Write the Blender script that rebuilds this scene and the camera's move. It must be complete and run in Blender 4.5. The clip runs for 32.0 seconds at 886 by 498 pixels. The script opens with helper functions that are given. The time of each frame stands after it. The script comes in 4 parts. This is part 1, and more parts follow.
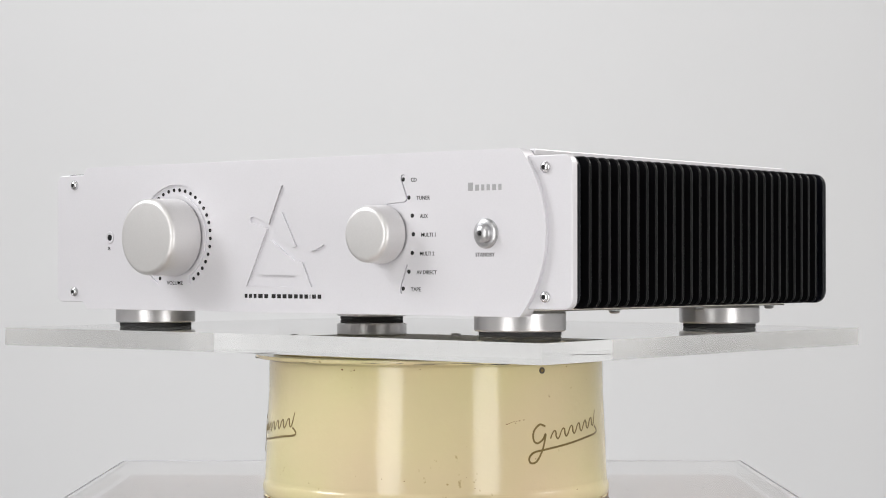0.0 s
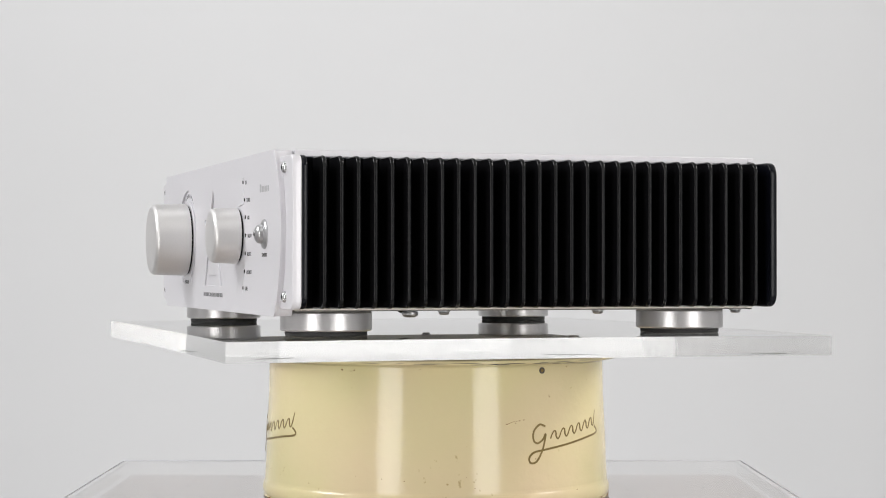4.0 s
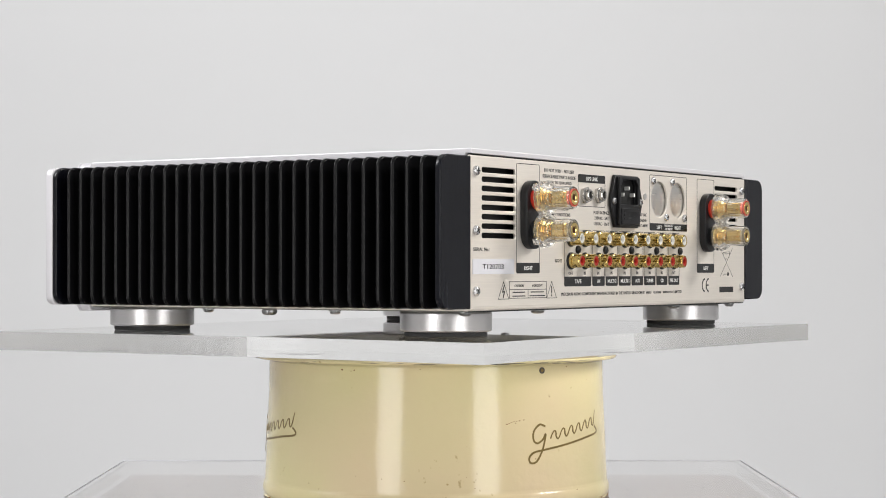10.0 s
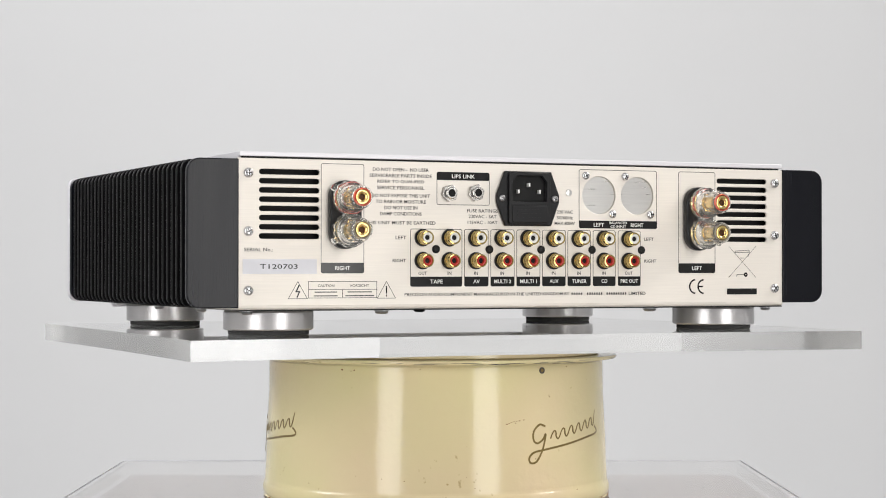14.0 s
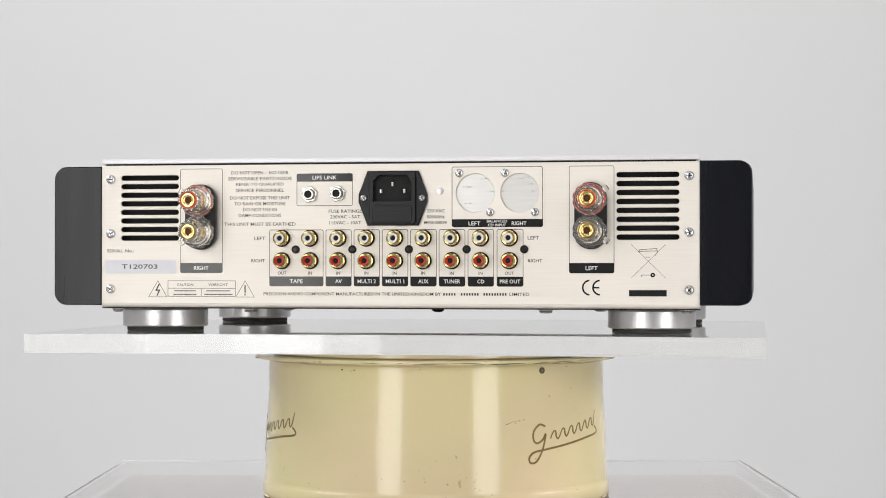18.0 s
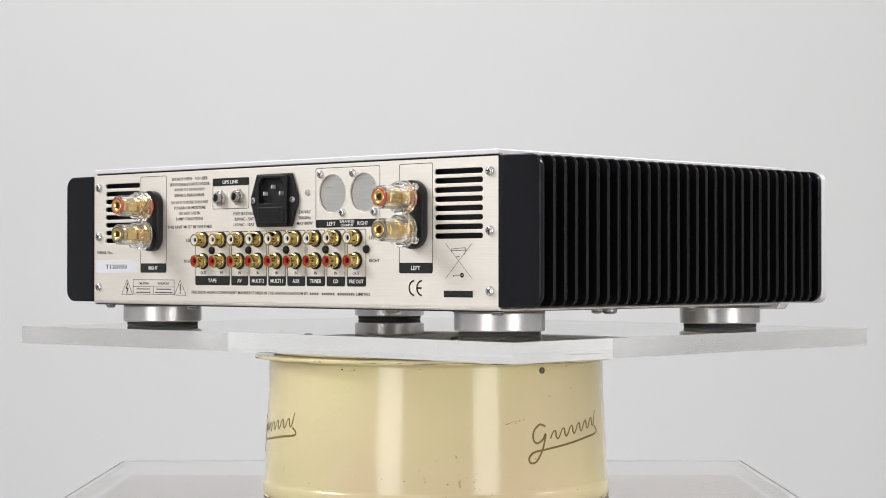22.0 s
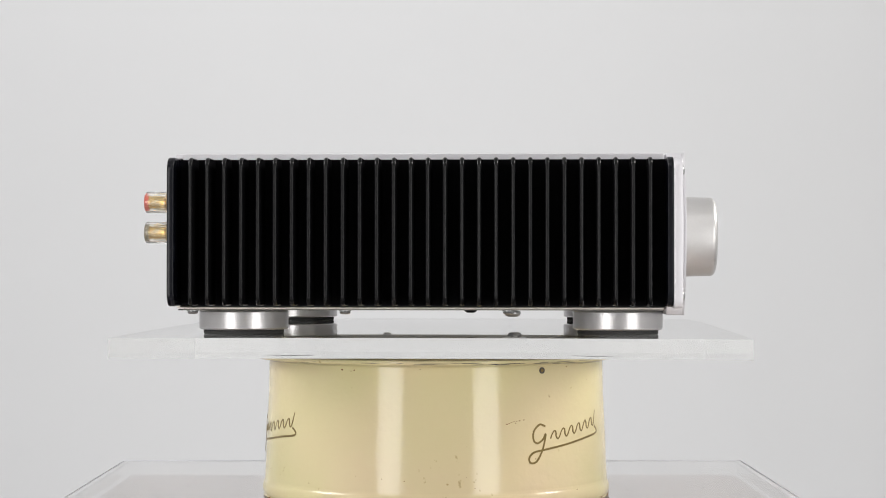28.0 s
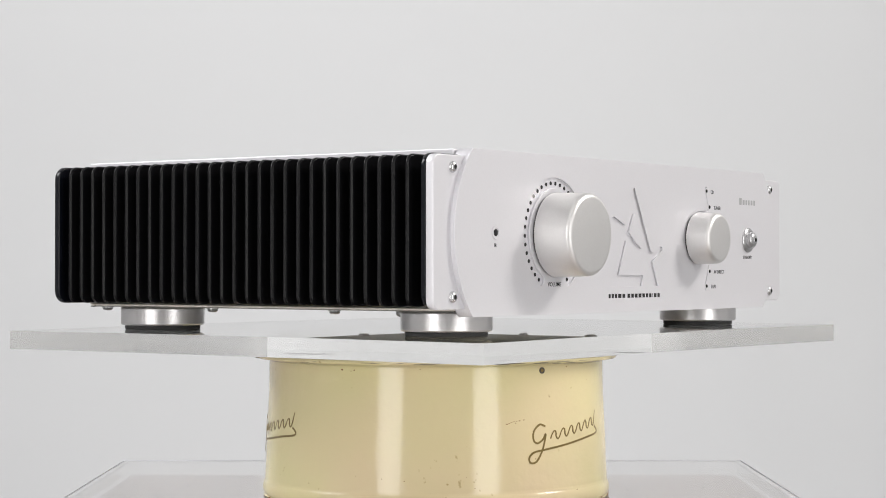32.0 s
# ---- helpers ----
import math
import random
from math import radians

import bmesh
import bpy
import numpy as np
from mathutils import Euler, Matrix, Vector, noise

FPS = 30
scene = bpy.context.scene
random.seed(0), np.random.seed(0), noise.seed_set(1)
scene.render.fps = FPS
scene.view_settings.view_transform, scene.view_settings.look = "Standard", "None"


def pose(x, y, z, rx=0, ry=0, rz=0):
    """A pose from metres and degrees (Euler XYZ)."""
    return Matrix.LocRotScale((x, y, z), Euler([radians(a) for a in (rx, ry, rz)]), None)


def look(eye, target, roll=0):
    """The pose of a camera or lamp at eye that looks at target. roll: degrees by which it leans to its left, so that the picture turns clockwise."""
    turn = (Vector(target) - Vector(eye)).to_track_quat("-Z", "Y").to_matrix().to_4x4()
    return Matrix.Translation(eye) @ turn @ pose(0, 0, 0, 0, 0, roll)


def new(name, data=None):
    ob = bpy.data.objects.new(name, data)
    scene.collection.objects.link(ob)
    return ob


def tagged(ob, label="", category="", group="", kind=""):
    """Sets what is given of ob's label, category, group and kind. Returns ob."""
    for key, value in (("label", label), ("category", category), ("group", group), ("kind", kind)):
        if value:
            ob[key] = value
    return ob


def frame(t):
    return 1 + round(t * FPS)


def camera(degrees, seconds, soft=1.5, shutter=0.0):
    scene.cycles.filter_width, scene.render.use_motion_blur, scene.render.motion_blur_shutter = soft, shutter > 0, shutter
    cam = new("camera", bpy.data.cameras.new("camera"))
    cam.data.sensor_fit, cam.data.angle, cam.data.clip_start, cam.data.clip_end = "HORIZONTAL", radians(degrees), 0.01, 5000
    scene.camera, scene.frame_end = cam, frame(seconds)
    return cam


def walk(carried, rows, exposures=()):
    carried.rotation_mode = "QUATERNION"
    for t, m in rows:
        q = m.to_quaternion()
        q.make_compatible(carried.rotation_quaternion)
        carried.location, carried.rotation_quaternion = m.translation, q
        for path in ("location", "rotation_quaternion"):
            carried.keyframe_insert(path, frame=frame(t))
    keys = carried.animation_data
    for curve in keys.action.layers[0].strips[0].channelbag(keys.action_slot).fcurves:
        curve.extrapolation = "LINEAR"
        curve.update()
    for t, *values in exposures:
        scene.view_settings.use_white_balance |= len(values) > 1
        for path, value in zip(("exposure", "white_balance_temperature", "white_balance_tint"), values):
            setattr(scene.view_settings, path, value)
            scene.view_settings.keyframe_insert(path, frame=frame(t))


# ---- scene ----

# ---- camera: it stands still, the turntable turns ----
cam = camera(25.30, 32.0, soft=1.0)
EYE = Matrix.Translation((0, -1.3742, 0.0440)) @ Euler((0, 0, radians(-0.200))).to_matrix().to_4x4() @ pose(0, 0, 0, 90.561) @ pose(0, 0, 0, 0, 0, 0.0225)
walk(cam, [(0.0, EYE), (32.0, EYE)])

# seconds and degrees of the turntable about its spindle
TURN = [(0, 321.11), (0.5, 317.01), (1, 312.78), (1.5, 308.61), (2, 304.20), (2.5, 300.12), (3, 295.79), (6, 270.62), (8, 253.50), (8.5, 249.35), (9, 245.19), (9.5, 241.04), (10, 236.82), (10.5, 232.63), (11, 228.39), (11.5, 224.22), (12, 219.99), (12.5, 215.80), (13, 211.60), (13.5, 207.53), (14, 203.53), (14.5, 199.62), (16.5, 183.22), (17, 178.99), (17.5, 174.82), (18, 170.71), (18.5, 166.63), (19, 162.45), (19.5, 158.22), (20, 154.01), (20.5, 149.92), (21, 145.78), (21.5, 141.58), (22, 137.25), (22.5, 132.99), (23, 128.77), (23.5, 124.62), (24, 120.44), (24.5, 116.35), (25, 112.20), (28, 87.36), (30, 70.84), (32, 54.40)]

# ---- world and light ----
world = bpy.data.worlds.new("world")
scene.world = world
world.use_nodes = True
world.node_tree.nodes["Background"].inputs[0].default_value = (0.9, 0.95, 1.0, 1)
world.node_tree.nodes["Background"].inputs[1].default_value = 0.05
scene.view_settings.exposure = -0.69


def area(name, eye, target, w, h, watts, colour=(1, 1, 1)):
    la = bpy.data.lights.new(name, "AREA")
    la.shape, la.size, la.size_y, la.energy, la.color = "RECTANGLE", w, h, watts, colour
    ob = new(name, la)
    ob.matrix_basis = look(eye, target)
    return ob


# two tall strip softboxes either side of the camera, two large ones high at the sides
area("strip_light", (-1.058, -1.863, 0.1), (0, 0, 0.1), 0.58, 2.0, 27, (1, 0.985, 0.965))
area("strip_light", (1.16, -1.813, 0.1), (0, 0, 0.1), 0.62, 2.0, 27, (1, 0.985, 0.965))
area("side_light", (-1.5, -0.15, 1.1), (0, -0.65, 0.05), 0.7, 0.7, 30, (0.985, 0.985, 1))
area("side_light", (1.5, 0.05, 1.1), (0, -0.60, 0.05), 0.4, 0.4, 31, (1, 0.965, 0.92))
area("ceiling_light", (0.0, -1.25, 1.45), (0, 0, 0), 1.0, 0.5, 5, (1, 0.99, 0.97))
# unseen fill lamp added to brighten the backdrop
area("backdrop_fill", (-0.65, 0.35, 1.40), (-0.22, 1.45, 0.42), 1.7, 0.4, 9.0, (1, 0.995, 0.99))


# ---- materials ----
def mat(name, colour, rough=0.5, metal=0.0, noise_scale=0.0, noise_amt=0.0, bump=0.0, bump_scale=400.0, stretch=(1, 1, 1),
        spec=0.5, coat=0.0, rough_var=0.0, trans=0.0, ior=1.45, aniso=0.0):
    m = bpy.data.materials.new(name)
    m.use_nodes = True
    nt = m.node_tree
    b = nt.nodes["Principled BSDF"]
    b.inputs["Base Color"].default_value = (*colour, 1)
    b.inputs["Roughness"].default_value = rough
    b.inputs["Metallic"].default_value = metal
    b.inputs["Specular IOR Level"].default_value = spec
    b.inputs["Coat Weight"].default_value = coat
    b.inputs["Coat Roughness"].default_value = 0.05
    b.inputs["Transmission Weight"].default_value = trans
    b.inputs["IOR"].default_value = ior
    b.inputs["Anisotropic"].default_value = aniso
    tc = nt.nodes.new("ShaderNodeTexCoord")
    mp = nt.nodes.new("ShaderNodeMapping")
    mp.inputs["Scale"].default_value = stretch
    nt.links.new(tc.outputs["Object"], mp.inputs[0])
    if noise_amt:
        n = nt.nodes.new("ShaderNodeTexNoise")
        n.inputs["Scale"].default_value = noise_scale
        n.inputs["Detail"].default_value = 5
        nt.links.new(mp.outputs[0], n.inputs["Vector"])
        mx = nt.nodes.new("ShaderNodeMix")
        mx.data_type = "RGBA"
        mx.inputs[6].default_value = (*[c * (1 - noise_amt) for c in colour], 1)
        mx.inputs[7].default_value = (*[min(1, c * (1 + noise_amt)) for c in colour], 1)
        nt.links.new(n.outputs["Fac"], mx.inputs[0])
        nt.links.new(mx.outputs[2], b.inputs["Base Color"])
        if rough_var:
            mr = nt.nodes.new("ShaderNodeMapRange")
            mr.inputs[3].default_value, mr.inputs[4].default_value = rough - rough_var, rough + rough_var
            nt.links.new(n.outputs["Fac"], mr.inputs[0])
            nt.links.new(mr.outputs[0], b.inputs["Roughness"])
    if bump:
        n2 = nt.nodes.new("ShaderNodeTexNoise")
        n2.inputs["Scale"].default_value = bump_scale
        n2.inputs["Detail"].default_value = 3
        nt.links.new(mp.outputs[0], n2.inputs["Vector"])
        bp = nt.nodes.new("ShaderNodeBump")
        bp.inputs["Strength"].default_value = bump
        bp.inputs["Distance"].default_value = 0.0005
        nt.links.new(n2.outputs["Fac"], bp.inputs["Height"])
        nt.links.new(bp.outputs[0], b.inputs["Normal"])
    return m


SILVER = mat("blasted_silver_anodising", (0.73, 0.72, 0.75), 0.46, 0.4, 900, 0.03, 0.12, 2500, rough_var=0.04)
KNOB = mat("blasted_silver_knob", (0.73, 0.72, 0.715), 0.43, 0.84, 900, 0.04, 0.15, 2600, rough_var=0.04)
STEEL = mat("brushed_steel", (0.795, 0.752, 0.695), 0.56, 0.85, 60, 0.08, 0.22, 420, stretch=(0.6, 1, 22), rough_var=0.07)
DISC = mat("brushed_blanking_disc", (0.68, 0.67, 0.65), 0.30, 0.92, 55, 0.10, 0.20, 160, stretch=(1, 1, 14), rough_var=0.08)
TURNED = mat("turned_aluminium", (0.60, 0.59, 0.595), 0.33, 1.0, 80, 0.04, 0.10, 300, stretch=(1, 1, 12), rough_var=0.05)
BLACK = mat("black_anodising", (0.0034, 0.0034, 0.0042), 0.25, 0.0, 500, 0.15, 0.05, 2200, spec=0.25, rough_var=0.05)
# unreflecting ribbed copy of the black anodising, paints the shade between the fins
SHADEDBLACK = mat("ribbed_black_shaded", (0.0062, 0.0062, 0.0070), 0.72, 0.0, 300, 0.2, 0.25, 700, stretch=(1, 1, 0.02), spec=0.0)
ENDS = mat("black_anodised_end", (0.0040, 0.0045, 0.0075), 0.24, 0.0, 130, 0.5, 0.10, 900, stretch=(1, 1, 0.05), spec=0.29, rough_var=0.11)
INSIDE = mat("dark_interior", (0.0032, 0.0032, 0.0032), 0.7, 0.0, 60, 0.2)
PLASTIC = mat("black_plastic", (0.008, 0.008, 0.009), 0.38, 0.0, 300, 0.1, 0.06, 1500, spec=0.35)
RUBBER = mat("black_rubber", (0.02, 0.02, 0.02), 0.75, 0.0, 300, 0.2)
PRINT = mat("black_print", (0.014, 0.014, 0.014), 0.12, 0.0, 800, 0.15)
GREYPRINT = mat("grey_print", (0.025, 0.025, 0.025), 0.15, 0.0, 800, 0.1)
PALEPRINT = mat("pale_grey_print", (0.38, 0.38, 0.39), 0.3, 0.0, 800, 0.1)
WHITEPRINT = mat("white_print", (0.82, 0.82, 0.80), 0.2, 0.0, 800, 0.05)
PAPER = mat("pale_paper_label", (0.68, 0.68, 0.72), 0.6, 0.0, 300, 0.03)
NICKEL = mat("dull_nickel", (0.50, 0.49, 0.47), 0.25, 1.0, 300, 0.10)
CHROME = mat("bright_zinc", (0.64, 0.64, 0.65), 0.27, 1.0, 300, 0.08)
BOLT = mat("dull_zinc", (0.42, 0.42, 0.43), 0.30, 1.0, 300, 0.12)
BUTTON = mat("satin_steel_button", (0.50, 0.50, 0.51), 0.33, 1.0, 300, 0.05)
PALEGOLD = mat("satin_gold_plate", (0.80, 0.60, 0.25), 0.15, 1.0, 200, 0.06)
GOLD = mat("gold_plate", (0.60, 0.46, 0.18), 0.18, 1.0, 200, 0.06)
RED = mat("red_plastic", (0.42, 0.024, 0.013), 0.35, 0.0, 300, 0.1)
TINTED = mat("clear_red_plastic", (0.80, 0.15, 0.10), 0.14, 0.0, 300, 0.05, trans=0.4, ior=1.5)
SMOKED = mat("clear_smoked_plastic", (0.40, 0.37, 0.30), 0.14, 0.0, 300, 0.05, trans=0.55, ior=1.5)
IVORY = mat("white_plastic_insert", (0.78, 0.77, 0.73), 0.35, 0.0, 300, 0.05)
CLEAR = mat("clear_polycarbonate", (0.99, 0.98, 0.95), 0.06, 0.0, trans=0.97, ior=1.38)
ACRYLIC = mat("clear_acrylic_sheet", (0.985, 0.992, 0.985), 0.0, 0.0, trans=1.0, ior=1.49)
SAWN = mat("sawn_acrylic_edge", (0.985, 0.99, 0.985), 0.02, 0.0, 60, 0.01, trans=0.87, ior=1.49)
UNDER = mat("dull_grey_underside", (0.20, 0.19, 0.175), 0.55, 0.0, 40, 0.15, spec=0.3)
COVERGLASS = mat("worn_acrylic_cover", (0.97, 0.965, 0.965), 0.02, 0.0, trans=1.0, ior=1.49)
WHITE = mat("white_laminate", (0.80, 0.80, 0.80), 0.5, 0.0, 40, 0.03)
BOARD = mat("pale_beige_board", (0.30, 0.245, 0.215), 0.6, 0.0, 14, 0.10, 0.1, 300)
WALL = mat("white_studio_paper", (0.735, 0.742, 0.757), 0.9, 0.0, 1.2, 0.02, 0.03, 60, spec=0.2)
# greys of the unseen floor and walls, set for the light they bounce
FLOOR = mat("grey_unseen_floor", (0.26, 0.25, 0.24), 0.7, 0.0, 3, 0.08, 0.05, 80, spec=0.3)
ROOM = mat("white_room_paint", (0.66, 0.66, 0.66), 0.9, 0.0, 1.5, 0.04, spec=0.2)
PIN = mat("bright_pin", (0.80, 0.80, 0.78), 0.35, 0.5, 400, 0.05)
BORE = mat("brown_bore", (0.09, 0.035, 0.012), 0.5, 0.3, 500, 0.3)
SPECK = mat("dark_dust", (0.08, 0.07, 0.06), 0.8, 0.0, 500, 0.3)
SCRIPT = mat("bronze_transfer", (0.20, 0.14, 0.045), 0.35, 0.2, 600, 0.15)
RUST = mat("rust_chip", (0.16, 0.06, 0.02), 0.8, 0.0, 900, 0.4)


def enamel():
    m = mat("aged_cream_enamel", (0.645, 0.550, 0.366), 0.09, 0.0, 9, 0.05, 0.30, 230, spec=0.7)
    nt = m.node_tree
    b = nt.nodes["Principled BSDF"]
    src = b.inputs["Base Color"].links[0].from_socket
    tc = nt.nodes.new("ShaderNodeTexCoord")
    # fine speckle of dirt
    n = nt.nodes.new("ShaderNodeTexNoise")
    n.inputs["Scale"].default_value, n.inputs["Detail"].default_value = 210, 2
    nt.links.new(tc.outputs["Object"], n.inputs["Vector"])
    n2 = nt.nodes.new("ShaderNodeTexNoise")
    n2.inputs["Scale"].default_value, n2.inputs["Detail"].default_value = 17, 4
    nt.links.new(tc.outputs["Object"], n2.inputs["Vector"])
    mul = nt.nodes.new("ShaderNodeMath")
    mul.operation = "MULTIPLY"
    nt.links.new(n.outputs["Fac"], mul.inputs[0])
    nt.links.new(n2.outputs["Fac"], mul.inputs[1])
    r = nt.nodes.new("ShaderNodeMapRange")
    r.inputs[1].default_value, r.inputs[2].default_value = 0.40, 0.47
    nt.links.new(mul.outputs[0], r.inputs[0])
    mx = nt.nodes.new("ShaderNodeMix")
    mx.data_type = "RGBA"
    mx.inputs[7].default_value = (0.33, 0.23, 0.10, 1)
    nt.links.new(r.outputs[0], mx.inputs[0])
    nt.links.new(src, mx.inputs[6])
    # broad drift of the old paint between greenish and pinkish cream
    n3 = nt.nodes.new("ShaderNodeTexNoise")
    n3.inputs["Scale"].default_value, n3.inputs["Detail"].default_value = 6, 5
    nt.links.new(tc.outputs["Object"], n3.inputs["Vector"])
    ramp = nt.nodes.new("ShaderNodeValToRGB")
    ramp.color_ramp.elements[0].position, ramp.color_ramp.elements[0].color = 0.38, (1.0, 0.95, 0.925, 1)
    ramp.color_ramp.elements[1].position, ramp.color_ramp.elements[1].color = 0.62, (0.93, 0.985, 0.81, 1)
    nt.links.new(n3.outputs["Fac"], ramp.inputs[0])
    tint = nt.nodes.new("ShaderNodeMix")
    tint.data_type, tint.blend_type = "RGBA", "MULTIPLY"
    tint.inputs[0].default_value = 1.0
    nt.links.new(mx.outputs[2], tint.inputs[6])
    nt.links.new(ramp.outputs[0], tint.inputs[7])
    nt.links.new(tint.outputs[2], b.inputs["Base Color"])
    return m


CREAM = enamel()

# ---- building helpers ----
I4 = Matrix.Identity(4)


def put(name, me, material, parent, label=""):
    me.materials.clear()
    me.materials.append(material)
    ob = new(name, me)
    ob.parent = parent
    if label:
        ob["label"] = label
    return ob


def part(name, bm, material, parent, label="", smooth=None):
    """Link a bmesh as one mesh object under a thing or a part."""
    me = bpy.data.meshes.new(name)
    bmesh.ops.recalc_face_normals(bm, faces=bm.faces)
    if smooth is not None:
        for f in bm.faces:
            f.smooth = True
        for e in bm.edges:
            if len(e.link_faces) == 2 and e.calc_face_angle(0) > radians(smooth):
                e.smooth = False
    bm.to_mesh(me)
    bm.free()
    return put(name, me, material, parent, label)


def box(x0, x1, y0, y1, z0, z1, bevel=0.0, seg=2):
    bm = bmesh.new()
    bmesh.ops.create_cube(bm, size=1)
    bmesh.ops.scale(bm, vec=(x1 - x0, y1 - y0, z1 - z0), verts=bm.verts)
    bmesh.ops.translate(bm, vec=((x0 + x1) / 2, (y0 + y1) / 2, (z0 + z1) / 2), verts=bm.verts)
    if bevel:
        bmesh.ops.bevel(bm, geom=list(bm.edges), offset=bevel, segments=seg, profile=0.5, affect="EDGES")
    return bm


def lathe(profile, m=I4, n=48):
    """Turn a profile of (radius, height) about local z."""
    bm = bmesh.new()
    rings = []
    for r, h in profile:
        if r < 1e-7:
            rings.append([bm.verts.new((0, 0, h))])
        else:
            rings.append([bm.verts.new((r * math.cos(a), r * math.sin(a), h)) for a in (2 * math.pi * k / n for k in range(n))])
    for a, b in zip(rings, rings[1:]):
        for k in range(n):
            q = [a[k % len(a)], a[(k + 1) % len(a)], b[(k + 1) % len(b)], b[k % len(b)]]
            u = list(dict.fromkeys(q))
            if len(u) > 2:
                bm.faces.new(u)
    bm.transform(m)
    return bm


def fillet(r, h, f, n=5):
    """The rounded rim of a knob or lid: profile points from its wall to its face."""
    return [(r - f + f * math.cos(a), h - f + f * math.sin(a)) for a in (math.pi / 2 * k / n for k in range(n + 1))]


def curve_mesh(cu, m):
    ob = new("draft", cu)
    me = bpy.data.meshes.new_from_object(ob)
    bpy.data.objects.remove(ob)
    bpy.data.curves.remove(cu)
    me.transform(m)
    return me


def sheet(loops, thick, m, bevel=0.0, res=1):
    """A sheet cut to the first loop with the others as openings; its face lies at local z = 0, its back below."""
    cu = bpy.data.curves.new("draft", "CURVE")
    cu.dimensions, cu.fill_mode, cu.extrude = "2D", "BOTH", thick / 2 - bevel
    if bevel:
        cu.bevel_depth, cu.bevel_resolution, cu.offset = bevel, res, -bevel
    for pts in loops:
        s = cu.splines.new("POLY")
        s.points.add(len(pts) - 1)
        for p, q in zip(s.points, pts):
            p.co = (q[0], q[1], 0, 1)
        s.use_cyclic_u = True
    me = curve_mesh(cu, m @ Matrix.Translation((0, 0, -thick / 2)))
    bm = bmesh.new()
    bm.from_mesh(me)
    bmesh.ops.remove_doubles(bm, verts=bm.verts, dist=2e-6)
    bm.to_mesh(me)
    bm.free()
    return me


def blocks(rects, m, thick=0.00012):
    """Small flat bars on a face, each (u0, u1, v0, v1)."""
    bm = bmesh.new()
    for u0, u1, v0, v1 in rects:
        b = bmesh.ops.create_cube(bm, size=1)["verts"]
        bmesh.ops.scale(bm, vec=(u1 - u0, v1 - v0, thick), verts=b)
        bmesh.ops.translate(bm, vec=((u0 + u1) / 2, (v0 + v1) / 2, thick / 2), verts=b)
    bm.transform(m)
    return bm


def words(body, u, v, w, h, m, thick=0.00012, anchor=0.5):
    """Lettering in the built-in font, w wide and h high, about the point (u, v) of a face."""
    cu = bpy.data.curves.new("draft", "FONT")
    cu.body, cu.size, cu.extrude, cu.resolution_u, cu.offset = body, 1, 0.01, 2, 0.006
    me = curve_mesh(cu, I4)
    xs, ys = [p.co.x for p in me.vertices], [p.co.y for p in me.vertices]
    sx, sy = w / (max(xs) - min(xs)), h / (max(ys) - min(ys))
    me.transform(m @ Matrix.Translation((u - w * anchor, v - h / 2, thick / 2)) @ Matrix.Diagonal((sx, sy, thick / 0.02, 1))
                 @ Matrix.Translation((-min(xs), -min(ys), 0)))
    return me


def lines(paths, width, m, thick=0.00012):
    """Drawn lines on a face: each path a chain of (u, v) points."""
    bm = bmesh.new()
    for path in paths:
        for (a, b), (c, d) in zip(path, path[1:]):
            ln = math.hypot(c - a, d - b)
            if ln < 1e-9:
                continue
            tx, ty = (c - a) / ln * width / 2, (d - b) / ln * width / 2
            q = [(a - tx - ty, b - ty + tx), (a - tx + ty, b - ty - tx), (c + tx + ty, d + ty - tx), (c + tx - ty, d + ty + tx)]
            lo = [bm.verts.new((x, y, 0)) for x, y in q]
            hi = [bm.verts.new((x, y, thick)) for x, y in q]
            bm.faces.new(hi)
            for k in range(4):
                bm.faces.new((lo[k], lo[(k + 1) % 4], hi[(k + 1) % 4], hi[k]))
    bm.transform(m)
    return bm


def ring_pts(u, v, r, n=32, a0=0.0, a1=360.0, closed=True):
    k = n if closed else n - 1
    return [(u + r * math.cos(radians(a0 + (a1 - a0) * i / k)), v + r * math.sin(radians(a0 + (a1 - a0) * i / k))) for i in range(n)]


def round_rect(x0, x1, y0, y1, r, n=5, corners=(1, 1, 1, 1)):
    """A rectangle with rounded corners, from the lower left round to the upper left."""
    pts = []
    for (cx, cy, sx, sy, a), on in zip(((x0, y0, 1, 1, 180), (x1, y0, -1, 1, 270), (x1, y1, -1, -1, 0), (x0, y1, 1, -1, 90)), corners):
        if on and r > 0:
            pts += [(cx + sx * r + r * math.cos(radians(a + 90 * k / n)), cy + sy * r + r * math.sin(radians(a + 90 * k / n))) for k in range(n + 1)]
        else:
            pts.append((cx, cy))
    return pts


def slot(x0, x1, y0, y1):
    return round_rect(x0, x1, y0, y1, (y1 - y0) / 2 * 0.98, 4)


def thing(name, label, category, group="", at=(0, 0, 0)):
    ob = new(name)
    ob.empty_display_size = 0.05
    ob.location = at
    return tagged(ob, label, category, group)


